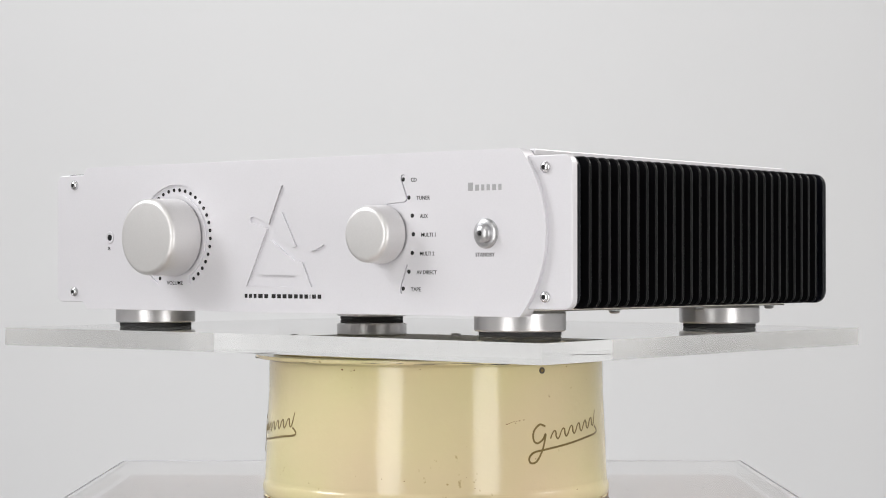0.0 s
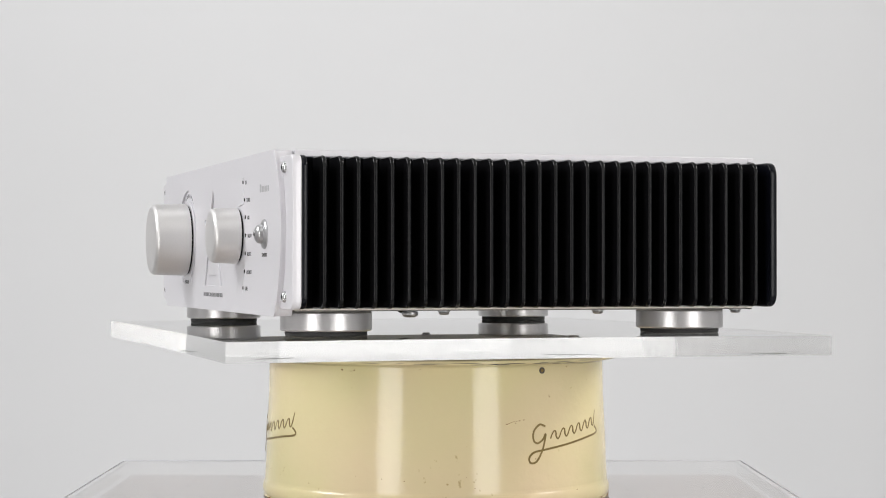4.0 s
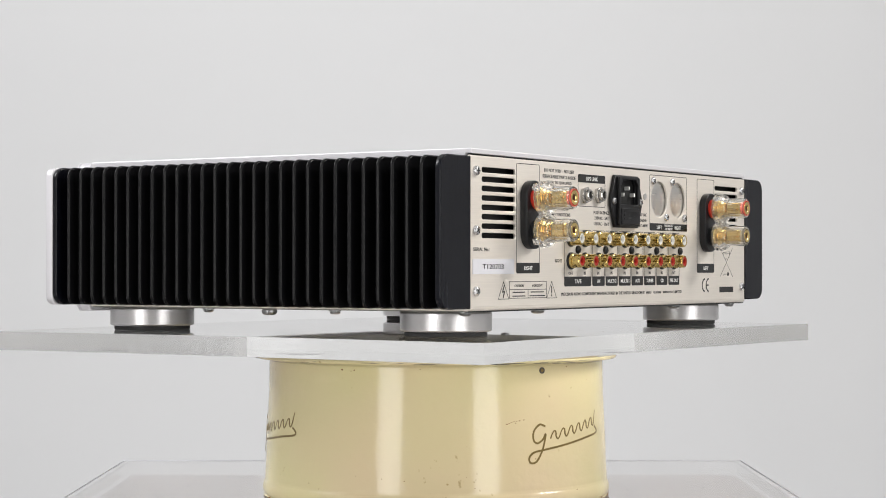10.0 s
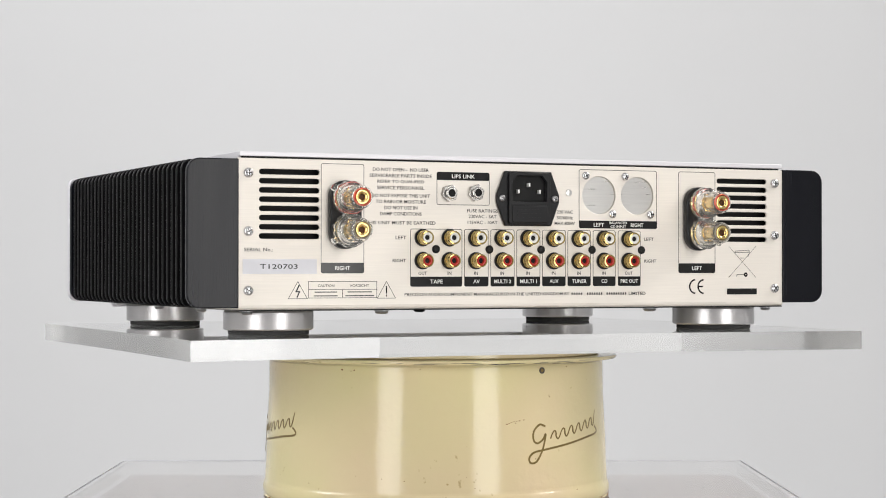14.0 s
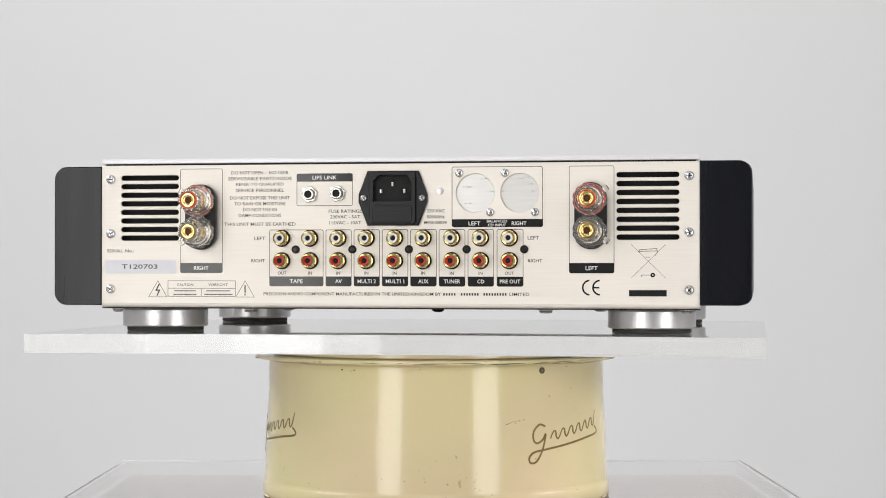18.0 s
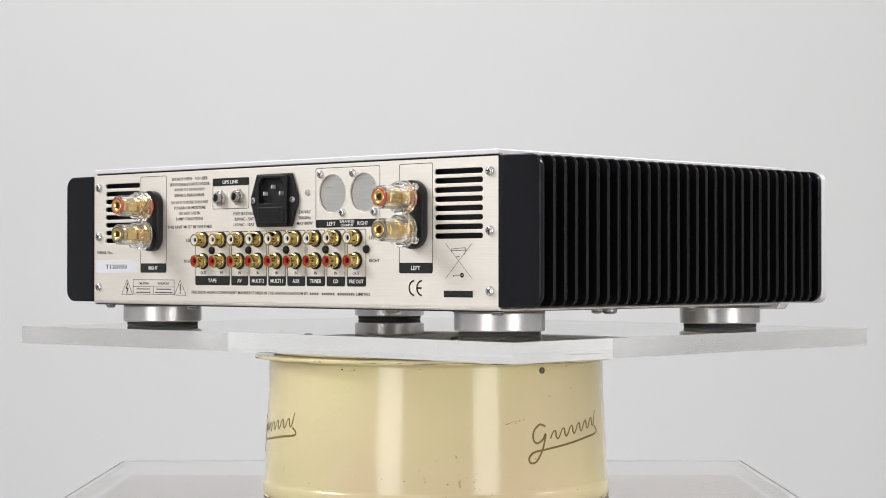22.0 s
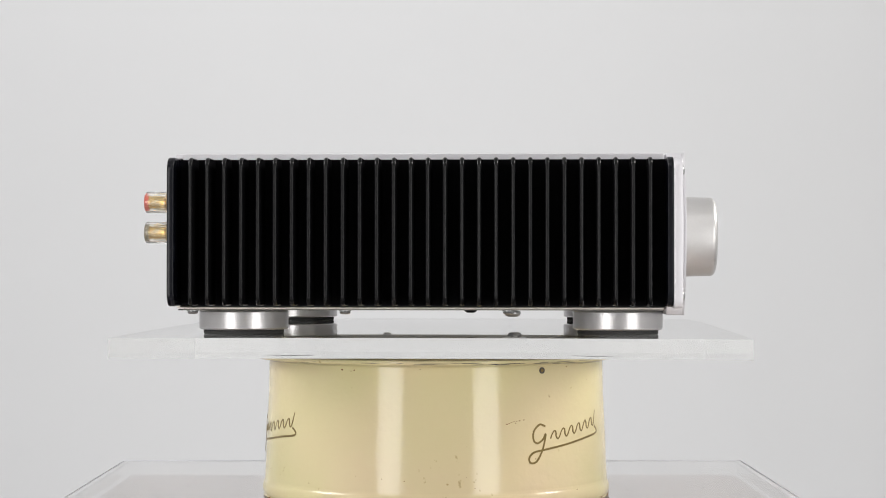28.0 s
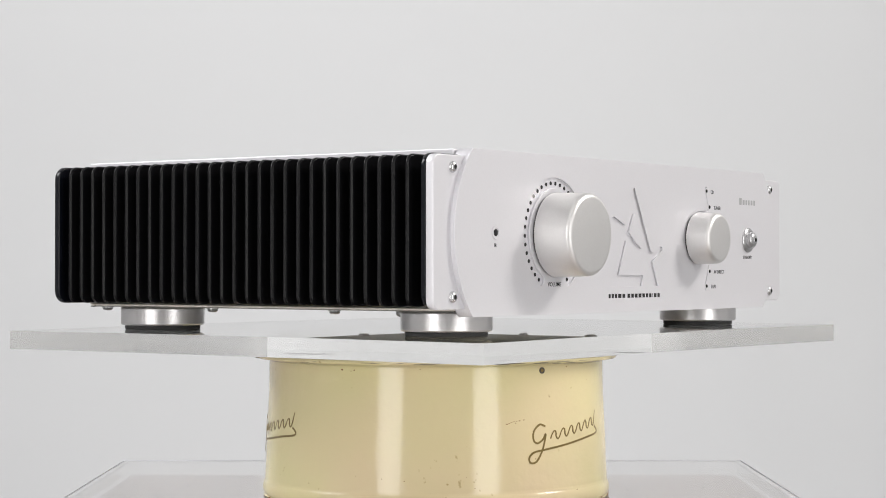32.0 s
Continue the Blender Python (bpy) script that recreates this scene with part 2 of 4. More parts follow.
# ---- the room ----
def room():
    # floor, walls and ceiling stay unseen, added to enclose the set and bounce light
    tagged(part("floor", box(-2.1, 2.1, -3.0, 1.7, -1.05, -0.95), FLOOR, None), "plain grey studio floor, unseen, added to limit bounce light", "floor", kind="structure")
    tagged(part("wall_north", box(-2.2, 2.2, 1.7, 1.8, -0.95, 2.4), ROOM, None), "plain white studio wall, unseen, added to bounce light", "wall", kind="structure")
    tagged(part("wall_south", box(-2.2, 2.2, -3.1, -3.0, -0.95, 2.4), ROOM, None), "plain white studio wall, unseen, added to bounce light", "wall", kind="structure")
    tagged(part("wall_west", box(-2.2, -2.1, -3.0, 1.7, -0.95, 2.4), ROOM, None), "plain white studio wall, unseen, added to bounce light", "wall", kind="structure")
    tagged(part("wall_east", box(2.1, 2.2, -3.0, 1.7, -0.95, 2.4), ROOM, None), "plain white studio wall, unseen, added to bounce light", "wall", kind="structure")
    tagged(part("ceiling", box(-2.2, 2.2, -3.1, 1.8, 2.4, 2.5), ROOM, None), "plain white studio ceiling, unseen, added to bounce light", "ceiling", kind="structure")
    # paper hanging behind the table and sweeping forward at its foot
    bm = bmesh.new()
    prof = [(1.45, 2.3)] + [(1.45, 0.6 - 0.1 * k) for k in range(12)]
    prof += [(1.15 + 0.3 * math.cos(radians(a)), -0.64 - 0.3 * math.sin(radians(a))) for a in range(0, 91, 10)] + [(0.5, -0.942)]
    cols = [[bm.verts.new((x, y, z)) for y, z in prof] + [bm.verts.new((x, y + 0.004, z - 0.003)) for y, z in prof] for x in (-1.9, 1.9)]
    n = len(prof)
    for k in range(n - 1):
        bm.faces.new((cols[0][k], cols[1][k], cols[1][k + 1], cols[0][k + 1]))
        bm.faces.new((cols[0][n + k], cols[0][n + k + 1], cols[1][n + k + 1], cols[1][n + k]))
        for c in cols:
            bm.faces.new((c[k], c[k + 1], c[n + k + 1], c[n + k]))
    tagged(part("backdrop", bm, WALL, None, smooth=40), "pale grey-white seamless studio backdrop paper", "backdrop", kind="structure")


room()


# ---- table, board and the acrylic cover that the drum stands on ----
def support():
    t = thing("table", "white laminate work table under the board", "table", at=(0, 0, 0))
    part("tabletop", box(-0.24, 0.235, -0.40, 0.21, -0.175, -0.150, 0.003), WHITE, t)
    leg = part("leg", box(-0.02, 0.02, -0.02, 0.02, -0.95, -0.1755, 0.002), WHITE, t)
    leg.location = (-0.21, -0.37, 0)
    for x, y in ((0.205, -0.37), (-0.21, 0.18), (0.205, 0.18)):
        o = leg.copy()
        scene.collection.objects.link(o)
        o.location = (x, y, 0)
    tagged(part("board", box(-0.247, 0.242, -0.315, 0.223, -0.1495, -0.1262, 0.002), BOARD, None),
           "pale beige flat board under the acrylic cover", "board")
    c = thing("acrylic_cover", "shallow worn clear acrylic cover lying on the board", "cover")
    part("top_sheet", box(-0.2535, 0.2480, -0.320, 0.2290, -0.1160, -0.1120, 0.0011, 3), COVERGLASS, c, "clear acrylic top sheet").visible_shadow = False
    for x0, x1, y0, y1 in ((-0.2530, -0.2490, -0.3195, 0.2285), (0.2435, 0.2475, -0.3195, 0.2285), (-0.2489, 0.2434, 0.2245, 0.2285), (-0.2489, 0.2434, -0.3195, -0.3155)):
        part("side_wall", box(x0, x1, y0, y1, -0.1258, -0.11700, 0.0004, 1), COVERGLASS, c).visible_shadow = False
    # thin added strips paint the line that the acrylic reflects along its rim
    for x0, x1, y0, y1 in ((-0.2525, 0.2470, 0.2274, 0.2286), (-0.2531, -0.2521, -0.319, 0.2273), (0.2466, 0.2476, -0.319, 0.2273)):
        part("edge", box(x0, x1, y0, y1, -0.1124, -0.1115, 0.0003, 1), PAPER, c, "thin strip painted as the reflected line of the rim")
    # cemented joint that runs round under the top sheet
    for x0, x1, y0, y1 in ((-0.2526, -0.2494, -0.3190, 0.2280), (0.2439, 0.2471, -0.3190, 0.2280), (-0.2488, 0.2433, 0.2249, 0.2281)):
        part("joint", box(x0, x1, y0, y1, -0.11695, -0.11615), PAPER, c, "grey cemented joint")
    bm = bmesh.new()
    for x, y in ((-0.178, 0.045), (0.135, 0.020), (0.19, 0.03)):
        bmesh.ops.create_icosphere(bm, subdivisions=1, radius=0.0005, matrix=Matrix.Translation((x, y, -0.1118)) @ Matrix.Diagonal((1.6, 1.0, 0.4, 1)))
    tagged(part("dust", bm, SPECK, None), "dark specks of dust on the acrylic cover", "dust", kind="stuff")


support()


# ---- the cream drum ----
def on_drum(a, z, r):
    return (r * math.sin(radians(a)), -r * math.cos(radians(a)), z)


def drum_r(z):
    return 0.1160 + (0.0015 * (-0.04 - z) / 0.03 if z < -0.04 else 0)


def drum_stroke(paths, width, lift=0.00018):
    """A painted stroke on the curved side of the drum: chains of (degrees, z, relative width)."""
    bm = bmesh.new()
    k = math.pi / 180 * 0.1165
    for path in paths:
        pts = [(a * k, z, (w[0] if w else 1.0)) for a, z, *w in path]
        rails = []
        for j, (s, z, w) in enumerate(pts):
            s0, z0, _ = pts[max(0, j - 1)]
            s1, z1, _ = pts[min(len(pts) - 1, j + 1)]
            ln = math.hypot(s1 - s0, z1 - z0) or 1
            nx, nz = -(z1 - z0) / ln * width * w / 2, (s1 - s0) / ln * width * w / 2
            ra = []
            for sg in (1, -1):
                ss, zz = s + sg * nx, z + sg * nz
                ra.append([bm.verts.new(on_drum(ss / k, zz, drum_r(zz) + li)) for li in (0.0, lift)])
            rails.append(ra)
        for p, q in zip(rails, rails[1:]):
            bm.faces.new((p[0][1], q[0][1], q[1][1], p[1][1]))
            bm.faces.new((p[0][0], q[0][0], q[0][1], p[0][1]))
            bm.faces.new((p[1][0], p[1][1], q[1][1], q[1][0]))
    return bm


def spline(pts, n=6):
    out = []
    for j in range(len(pts) - 1):
        p0, p1, p2, p3 = (Vector(pts[max(0, min(len(pts) - 1, j + k))]) for k in (-1, 0, 1, 2))
        for t in (i / n for i in range(n)):
            out.append(tuple(0.5 * ((2 * p1) + (p2 - p0) * t + (2 * p0 - 5 * p1 + 4 * p2 - p3) * t * t + (3 * p1 - p0 - 3 * p2 + p3) * t ** 3)))
    return out + [tuple(pts[-1])]


def scroll(a0):
    """A flowing bronze flourish: a loop, a row of humps and a long returning underline."""
    bow = spline([(a0 + x, z, 1.12) for x, z in ((7.3, -0.0585), (5.0, -0.0571), (2.7, -0.0611), (2.4, -0.0665), (3.8, -0.0691), (6.1, -0.0669),
                                           (7.3, -0.0634), (6.9, -0.0676), (5.7, -0.0742), (3.5, -0.0806), (1.3, -0.0816), (0.6, -0.0785), (2.4, -0.0750), (6.9, -0.0735),
                                           (16.2, -0.0712), (27.0, -0.0683), (35.1, -0.0664), (36.6, -0.0641), (34.6, -0.0613))])
    hump = []
    for j in range(6):
        x, low = a0 + 9.3 + 4.15 * j, -0.0668 + 0.0012 * j
        hump += [(x, low + 0.0002, 0.8), (x + 0.9, low + 0.0034, 0.7), (x + 1.9, low + 0.0052, 0.8), (x + 2.5, low + 0.0040, 1.0), (x + 2.6, low + 0.0014, 1.0), (x + 3.3, low - 0.0002, 0.8)]
    hump += [(a0 + 34.2, -0.0590, 0.8), (a0 + 35.7, -0.0511, 0.5)]
    return [bow, spline(hump, 4)]


def drum():
    d = thing("metal_drum", "old cream enamelled steel drum with bronze script flourishes", "drum", at=(0, 0, 0))
    z = -0.1120
    prof = [(0.0, z + 0.001), (0.1175, z + 0.0005), (0.1195, z + 0.0012)]
    prof += [(0.1180 + 0.0022 * math.sin(radians(a)), z + 0.0065 - 0.0052 * math.cos(radians(a))) for a in range(20, 161, 14)]
    prof += [(0.1188, -0.0985), (0.1186, -0.0955), (0.1183, -0.0920), (0.1175, -0.0700), (0.1160, -0.0400), (0.1158, -0.0215), (0.1155, -0.0185), (0.1150, -0.0152), (0.0, -0.0152)]
    part("body", lathe(prof, n=160), CREAM, d, smooth=50)
    part("rim", lathe([(0.1158, -0.0192), (0.1185, -0.0180), (0.1235, -0.0176), (0.1248, -0.0170), (0.1252, -0.0160), (0.1247, -0.0150), (0.1225, -0.0147), (0.0, -0.0147)], n=160), CREAM, d, "rolled cream rim", 50)
    for a in (30.0, -88.7, 150.0):
        part("script_flourish", drum_stroke(scroll(a), 0.00118), SCRIPT, d, "bronze painted flourish")
    m = Matrix.Translation(on_drum(36.3, -0.0222, 0.1161)) @ Euler((radians(90), 0, radians(36.3))).to_matrix().to_4x4()
    part("screw_hole", lathe([(0.0021, -0.0006), (0.0021, 0.0003), (0.0015, 0.0004), (0.0012, 0.0001), (0.0, 0.0)], m, 20), SPECK, d, "small dark hole", 40)
    part("screw", lathe([(0.00115, 0.0), (0.0011, 0.00035), (0.0006, 0.0005), (0.0, 0.0005)], m, 16), SCRIPT, d, "brown screw in the hole", 40)
    rnd = random.Random(11)
    bm = bmesh.new()
    for a, zz, s in [(-31.5, -0.0215, 1.6), (-27.0, -0.0216, 1.2), (-28.2, -0.0222, 0.8), (47.5, -0.0205, 1.2), (39.5, -0.0395, 1.0), (39.2, -0.0385, 0.7), (26.0, -0.0555, 0.8),
                     (-59.0, -0.0905, 0.9), (-58.2, -0.0885, 0.8), (-60.5, -0.093, 0.7), (-26, -0.0893, 0.7), (-17, -0.0905, 0.8), (-9.8, -0.0915, 0.9), (9.5, -0.0890, 0.6),
                     (22.9, -0.0560, 1.2), (23.7, -0.0556, 0.9), (24.5, -0.0551, 0.9), (25.4, -0.0546, 1.0), (26.4, -0.0543, 0.7), (27.4, -0.0541, 1.0), (29.0, -0.0536, 1.0), (-44, -0.0960, 0.9), (50, -0.1010, 1.0),
                     (30, -0.105, 1.0), (-39, -0.0990, 0.8), (-70, -0.0910, 0.7), (12, -0.0962, 0.7), (-5, -0.0205, 0.7), (60, -0.0300, 0.6), (33, -0.0790, 0.8)]:
        r = drum_r(zz) + (0.0006 if zz < -0.094 else 0.00002) + (0.0012 if zz < -0.097 else 0)
        m = Matrix.Translation(on_drum(a, zz, r)) @ Euler((radians(90), 0, radians(a))).to_matrix().to_4x4() @ Matrix.Diagonal((s * 0.00062, s * 0.00035, 0.00010, 1))
        m = m @ Euler((0, 0, rnd.uniform(-0.9, 0.9))).to_matrix().to_4x4()
        bmesh.ops.create_icosphere(bm, subdivisions=1, radius=1, matrix=m)
    # scratched edge of the lower bead
    for k in range(30):
        a = rnd.uniform(-85, 85)
        m = Matrix.Translation(on_drum(a, z + rnd.uniform(0.0006, 0.0022), 0.1195)) @ Euler((radians(90), 0, radians(a))).to_matrix().to_4x4()
        bmesh.ops.create_icosphere(bm, subdivisions=1, radius=1, matrix=m @ Matrix.Diagonal((rnd.uniform(0.0006, 0.003), 0.0006, 0.0004, 1)))
    part("paint_chips", bm, RUST, d, "dark rusty chips in the enamel")["kind"] = "stuff"
    bm = bmesh.new()
    for k in range(30):
        a = rnd.uniform(-88, 88)
        m = Matrix.Translation(on_drum(a, -0.0168 + rnd.uniform(-0.0006, 0.0008), 0.1249)) @ Euler((radians(90), 0, radians(a))).to_matrix().to_4x4()
        bmesh.ops.create_icosphere(bm, subdivisions=1, radius=1, matrix=m @ Matrix.Diagonal((rnd.uniform(0.003, 0.011), 0.00022, 0.0003, 1)))
    part("rim_wear", bm, SPECK, d, "worn dark line along the rim")["kind"] = "stuff"
    return d


drum()


# ---- the turning acrylic plate ----
def sag(x, y):
    return max(0.0, 0.012 * (0.085 - x * x - y * y))


def turning_plate():
    t = thing("turning_plate", "clear acrylic turntable plate with milky sawn edges on a cream disc", "turntable plate")
    # the sheet sags a little from its middle towards the corners
    bm = box(-0.226, 0.2305, -0.194, 0.182, -0.0090, 0.0030)
    for axis, lo, hi in ((0, -0.226, 0.2305), (1, -0.194, 0.182)):
        for k in range(1, 16):
            p = [0, 0, 0]
            p[axis] = lo + (hi - lo) * k / 16
            n = [0, 0, 0]
            n[axis] = 1
            bmesh.ops.bisect_plane(bm, geom=bm.verts[:] + bm.edges[:] + bm.faces[:], plane_co=p, plane_no=n)
    for v in bm.verts:
        v.co.z += sag(v.co.x, v.co.y)
    sheet_ob = part("acrylic_sheet", bm, ACRYLIC, t, "clear acrylic sheet with sawn milky edges", 20)
    sheet_ob.visible_shadow = False
    sheet_ob.data.materials.append(SAWN)
    for p in sheet_ob.data.polygons:
        p.material_index = 0 if abs(p.normal.z) > 0.9 else 1
    part("hub", lathe([(0, -0.0146), (0.1120, -0.0146), (0.1132, -0.0138), (0.1132, -0.0095), (0.1122, -0.0087), (0, -0.0087)], n=128), CREAM, t, "cream enamelled platter disc", 40)
    bm = bmesh.new()
    rnd = random.Random(3)
    spots = [(0.11, 0.104), (0.034, 0.150), (0.024, 0.023), (-0.006, 0.172), (0.022, 0.126), (0.008, -0.051), (-0.053, -0.102)]
    spots += [(rnd.uniform(-0.21, 0.21), rnd.uniform(-0.18, 0.17)) for k in range(3)]
    for x, y in spots:
        r = rnd.uniform(0.0002, 0.0004)
        bmesh.ops.create_icosphere(bm, subdivisions=1, radius=r, matrix=Matrix.Translation((x, y, 0.0030 + sag(x, y) + r * 0.3)) @ Matrix.Diagonal((1.3, 0.8, 0.5, 1)))
    part("dust", bm, SPECK, t, "dark specks of dust")["kind"] = "stuff"
    return t


plate = turning_plate()

# ---- the amplifier ----
OX = 0.0025          # the spindle is a little off the amplifier's middle
REAR = Matrix.Translation((OX, 0.1485, 0)) @ Matrix(((-1, 0, 0, 0), (0, 0, 1, 0), (0, 1, 0, 0), (0, 0, 0, 1)))
FRONT = Matrix.Translation((OX, -0.1575, 0)) @ Matrix(((1, 0, 0, 0), (0, 0, -1, 0), (0, 1, 0, 0), (0, 0, 0, 1)))
MM = 0.001
amp = thing("amplifier", "silver stereo amplifier with black finned sides standing on the plate", "amplifier")


def at(m, u, v, z=0.0):
    return m @ Matrix.Translation((u, v, z))


def case():
    part("chassis", box(OX - 0.186, OX + 0.186, -0.146, 0.140, 0.0207, 0.1088), INSIDE, amp, "dark inner case")
    part("bottom_plate", box(OX - 0.188, OX + 0.188, -0.1455, 0.1475, 0.0194, 0.0206, 0.0003, 1), STEEL, amp, "thin steel bottom plate")
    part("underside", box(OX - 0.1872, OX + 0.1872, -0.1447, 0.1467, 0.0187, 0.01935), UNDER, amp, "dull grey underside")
    part("dark_strip", box(OX - 0.1865, OX + 0.1865, 0.1452, 0.1478, 0.1090, 0.1102), INSIDE, amp, "black joint strip under the cover")
    cover = part("top_cover", box(OX - 0.1885, OX + 0.1885, -0.1455, 0.1450, 0.1089, 0.1133, 0.0006, 2), SILVER, amp, "flat silver top cover")
    part("rear_lip", box(OX - 0.1885, OX + 0.1885, 0.1446, 0.1490, 0.1103, 0.1132, 0.0004, 2), SILVER, cover)
    for x, y, r, mt in ((0.181, 0.140, 0.0030, CHROME), (-0.181, 0.140, 0.0030, CHROME), (0.181, 0.047, 0.0030, CHROME), (-0.181, 0.047, 0.0030, CHROME),
                        (0.116, -0.054, 0.0048, CHROME), (-0.113, -0.054, 0.0048, CHROME), (0.0, -0.024, 0.0042, PLASTIC), (0.094, 0.138, 0.0038, CHROME), (-0.094, 0.138, 0.0038, CHROME),
                        (0.181, -0.052, 0.0030, CHROME), (-0.181, -0.052, 0.0030, CHROME)):
        m = Matrix.Translation((OX + x, y, 0.0187)) @ pose(0, 0, 0, 180)
        h = 0.0056 if r > 0.004 else 0.0026
        part("bolt", lathe([(r * 1.9 if h > 0.004 else r * 1.25, 0), (r * 1.9 if h > 0.004 else r * 1.25, 0.0007), (r * 0.7, 0.0008), (r * 0.7, h * 0.3), (r * 1.05, h * 0.36), (r * 1.1, h * 0.62), (r * 0.95, h * 0.85), (r * 0.6, h), (r * 0.4, h), (r * 0.35, h * 0.8), (0, h * 0.8)], m, 24), BOLT if mt is CHROME else mt, amp, "black bolt head" if mt is PLASTIC else "dull zinc bolt head", 40)


def feet():
    f = 0.0275
    ring = [(0, 0.0187), (f - 0.001, 0.0187), (f - 0.0004, 0.0182), (f, 0.0174), (f, 0.0170), (f, 0.0078), (f, 0.0074), (f - 0.0006, 0.0067), (f - 0.0020, 0.0063), (0, 0.0063)]
    pad = [(0, 0.0063), (0.0245, 0.0063), (0.0248, 0.0058), (0.0248, 0.0042), (0.0242, 0.0036), (0, 0.0036)]
    first = None
    for x in (-0.158, 0.158):
        for y in (-0.119, 0.112):
            if first is None:
                a = part("foot", lathe(ring, n=96), TURNED, amp, "turned aluminium foot", 30)
                b = part("rubber_pad", lathe(pad, n=64), RUBBER, a, "black rubber pad", 30)
                first = (a, b)
                a.location = (OX + x, y, 0)
                continue
            a2, b2 = first[0].copy(), first[1].copy()
            for o in (a2, b2):
                scene.collection.objects.link(o)
            b2.parent = a2
            a2.location = (OX + x, y, 0)


def heat_sink(side):
    lift = 0.0009 if side < 0 else 0.0
    base = part("heat_sink", box(OX + side * 0.189 if side > 0 else OX - 0.1945, OX + 0.1945 if side > 0 else OX - 0.189, -0.1488, 0.1488, 0.0209, 0.1083), SHADEDBLACK, amp, "black anodised heat sink")
    base.location = (0, 0, lift)
    # outline of a fin, seen along the sink
    out = round_rect(0.1940, 0.2205, 0.0207, 0.1085, 0.0062, 7, (0, 1, 1, 0))
    if side < 0:
        out = [(-x, z) for x, z in reversed(out)]
    m = Matrix(((1, 0, 0, 0), (0, 0, -1, 0), (0, 1, 0, 0), (0, 0, 0, 1)))
    fin = sheet([out], 0.0026, Matrix.Translation((OX, -0.0013, 0)) @ m, 0.0012, 3)
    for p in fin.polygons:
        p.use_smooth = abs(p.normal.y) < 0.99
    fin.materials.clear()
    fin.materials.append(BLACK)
    fin.materials.append(SHADEDBLACK)
    # flat flanks take the shaded copy, rounded tips stay glossy black
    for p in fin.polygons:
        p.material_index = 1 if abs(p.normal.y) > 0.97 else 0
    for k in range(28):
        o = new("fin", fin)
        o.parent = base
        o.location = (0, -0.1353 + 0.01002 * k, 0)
    out = round_rect(0.1890, 0.2205, 0.0205, 0.1087, 0.0080, 6, (0, 1, 1, 0))
    if side < 0:
        out = [(-x, z) for x, z in reversed(out)]
    end = sheet([out], 0.0042, Matrix.Translation((OX, 0.1448, 0)) @ m, 0.0007)
    put("end_plate", end, ENDS, base, "black anodised end plate")
    end = sheet([out], 0.0036, Matrix.Translation((OX, -0.1489, 0)) @ m, 0.0007)
    put("end_plate", end, ENDS, base, "black anodised end plate")


def knob(name, u, v, r, depth, label):
    m = at(FRONT, u, v)
    k = part(name, lathe([(0, 0.0012), (r - 0.0012, 0.0012), (r - 0.0003, 0.0013), (r, 0.0018)] + fillet(r - 0.0006, depth, 0.0034, 7) + [(0, depth)], m, 96), KNOB, amp, label, 30)
    # near-black ring puts the shade of the gap into colour
    part("collar", lathe([(r - 0.0016, -0.0012), (r - 0.0016, 0.00118), (0, 0.00118)], m, 64), INSIDE, k, "black ring painted as shade in the gap behind the knob", 40)
    return k


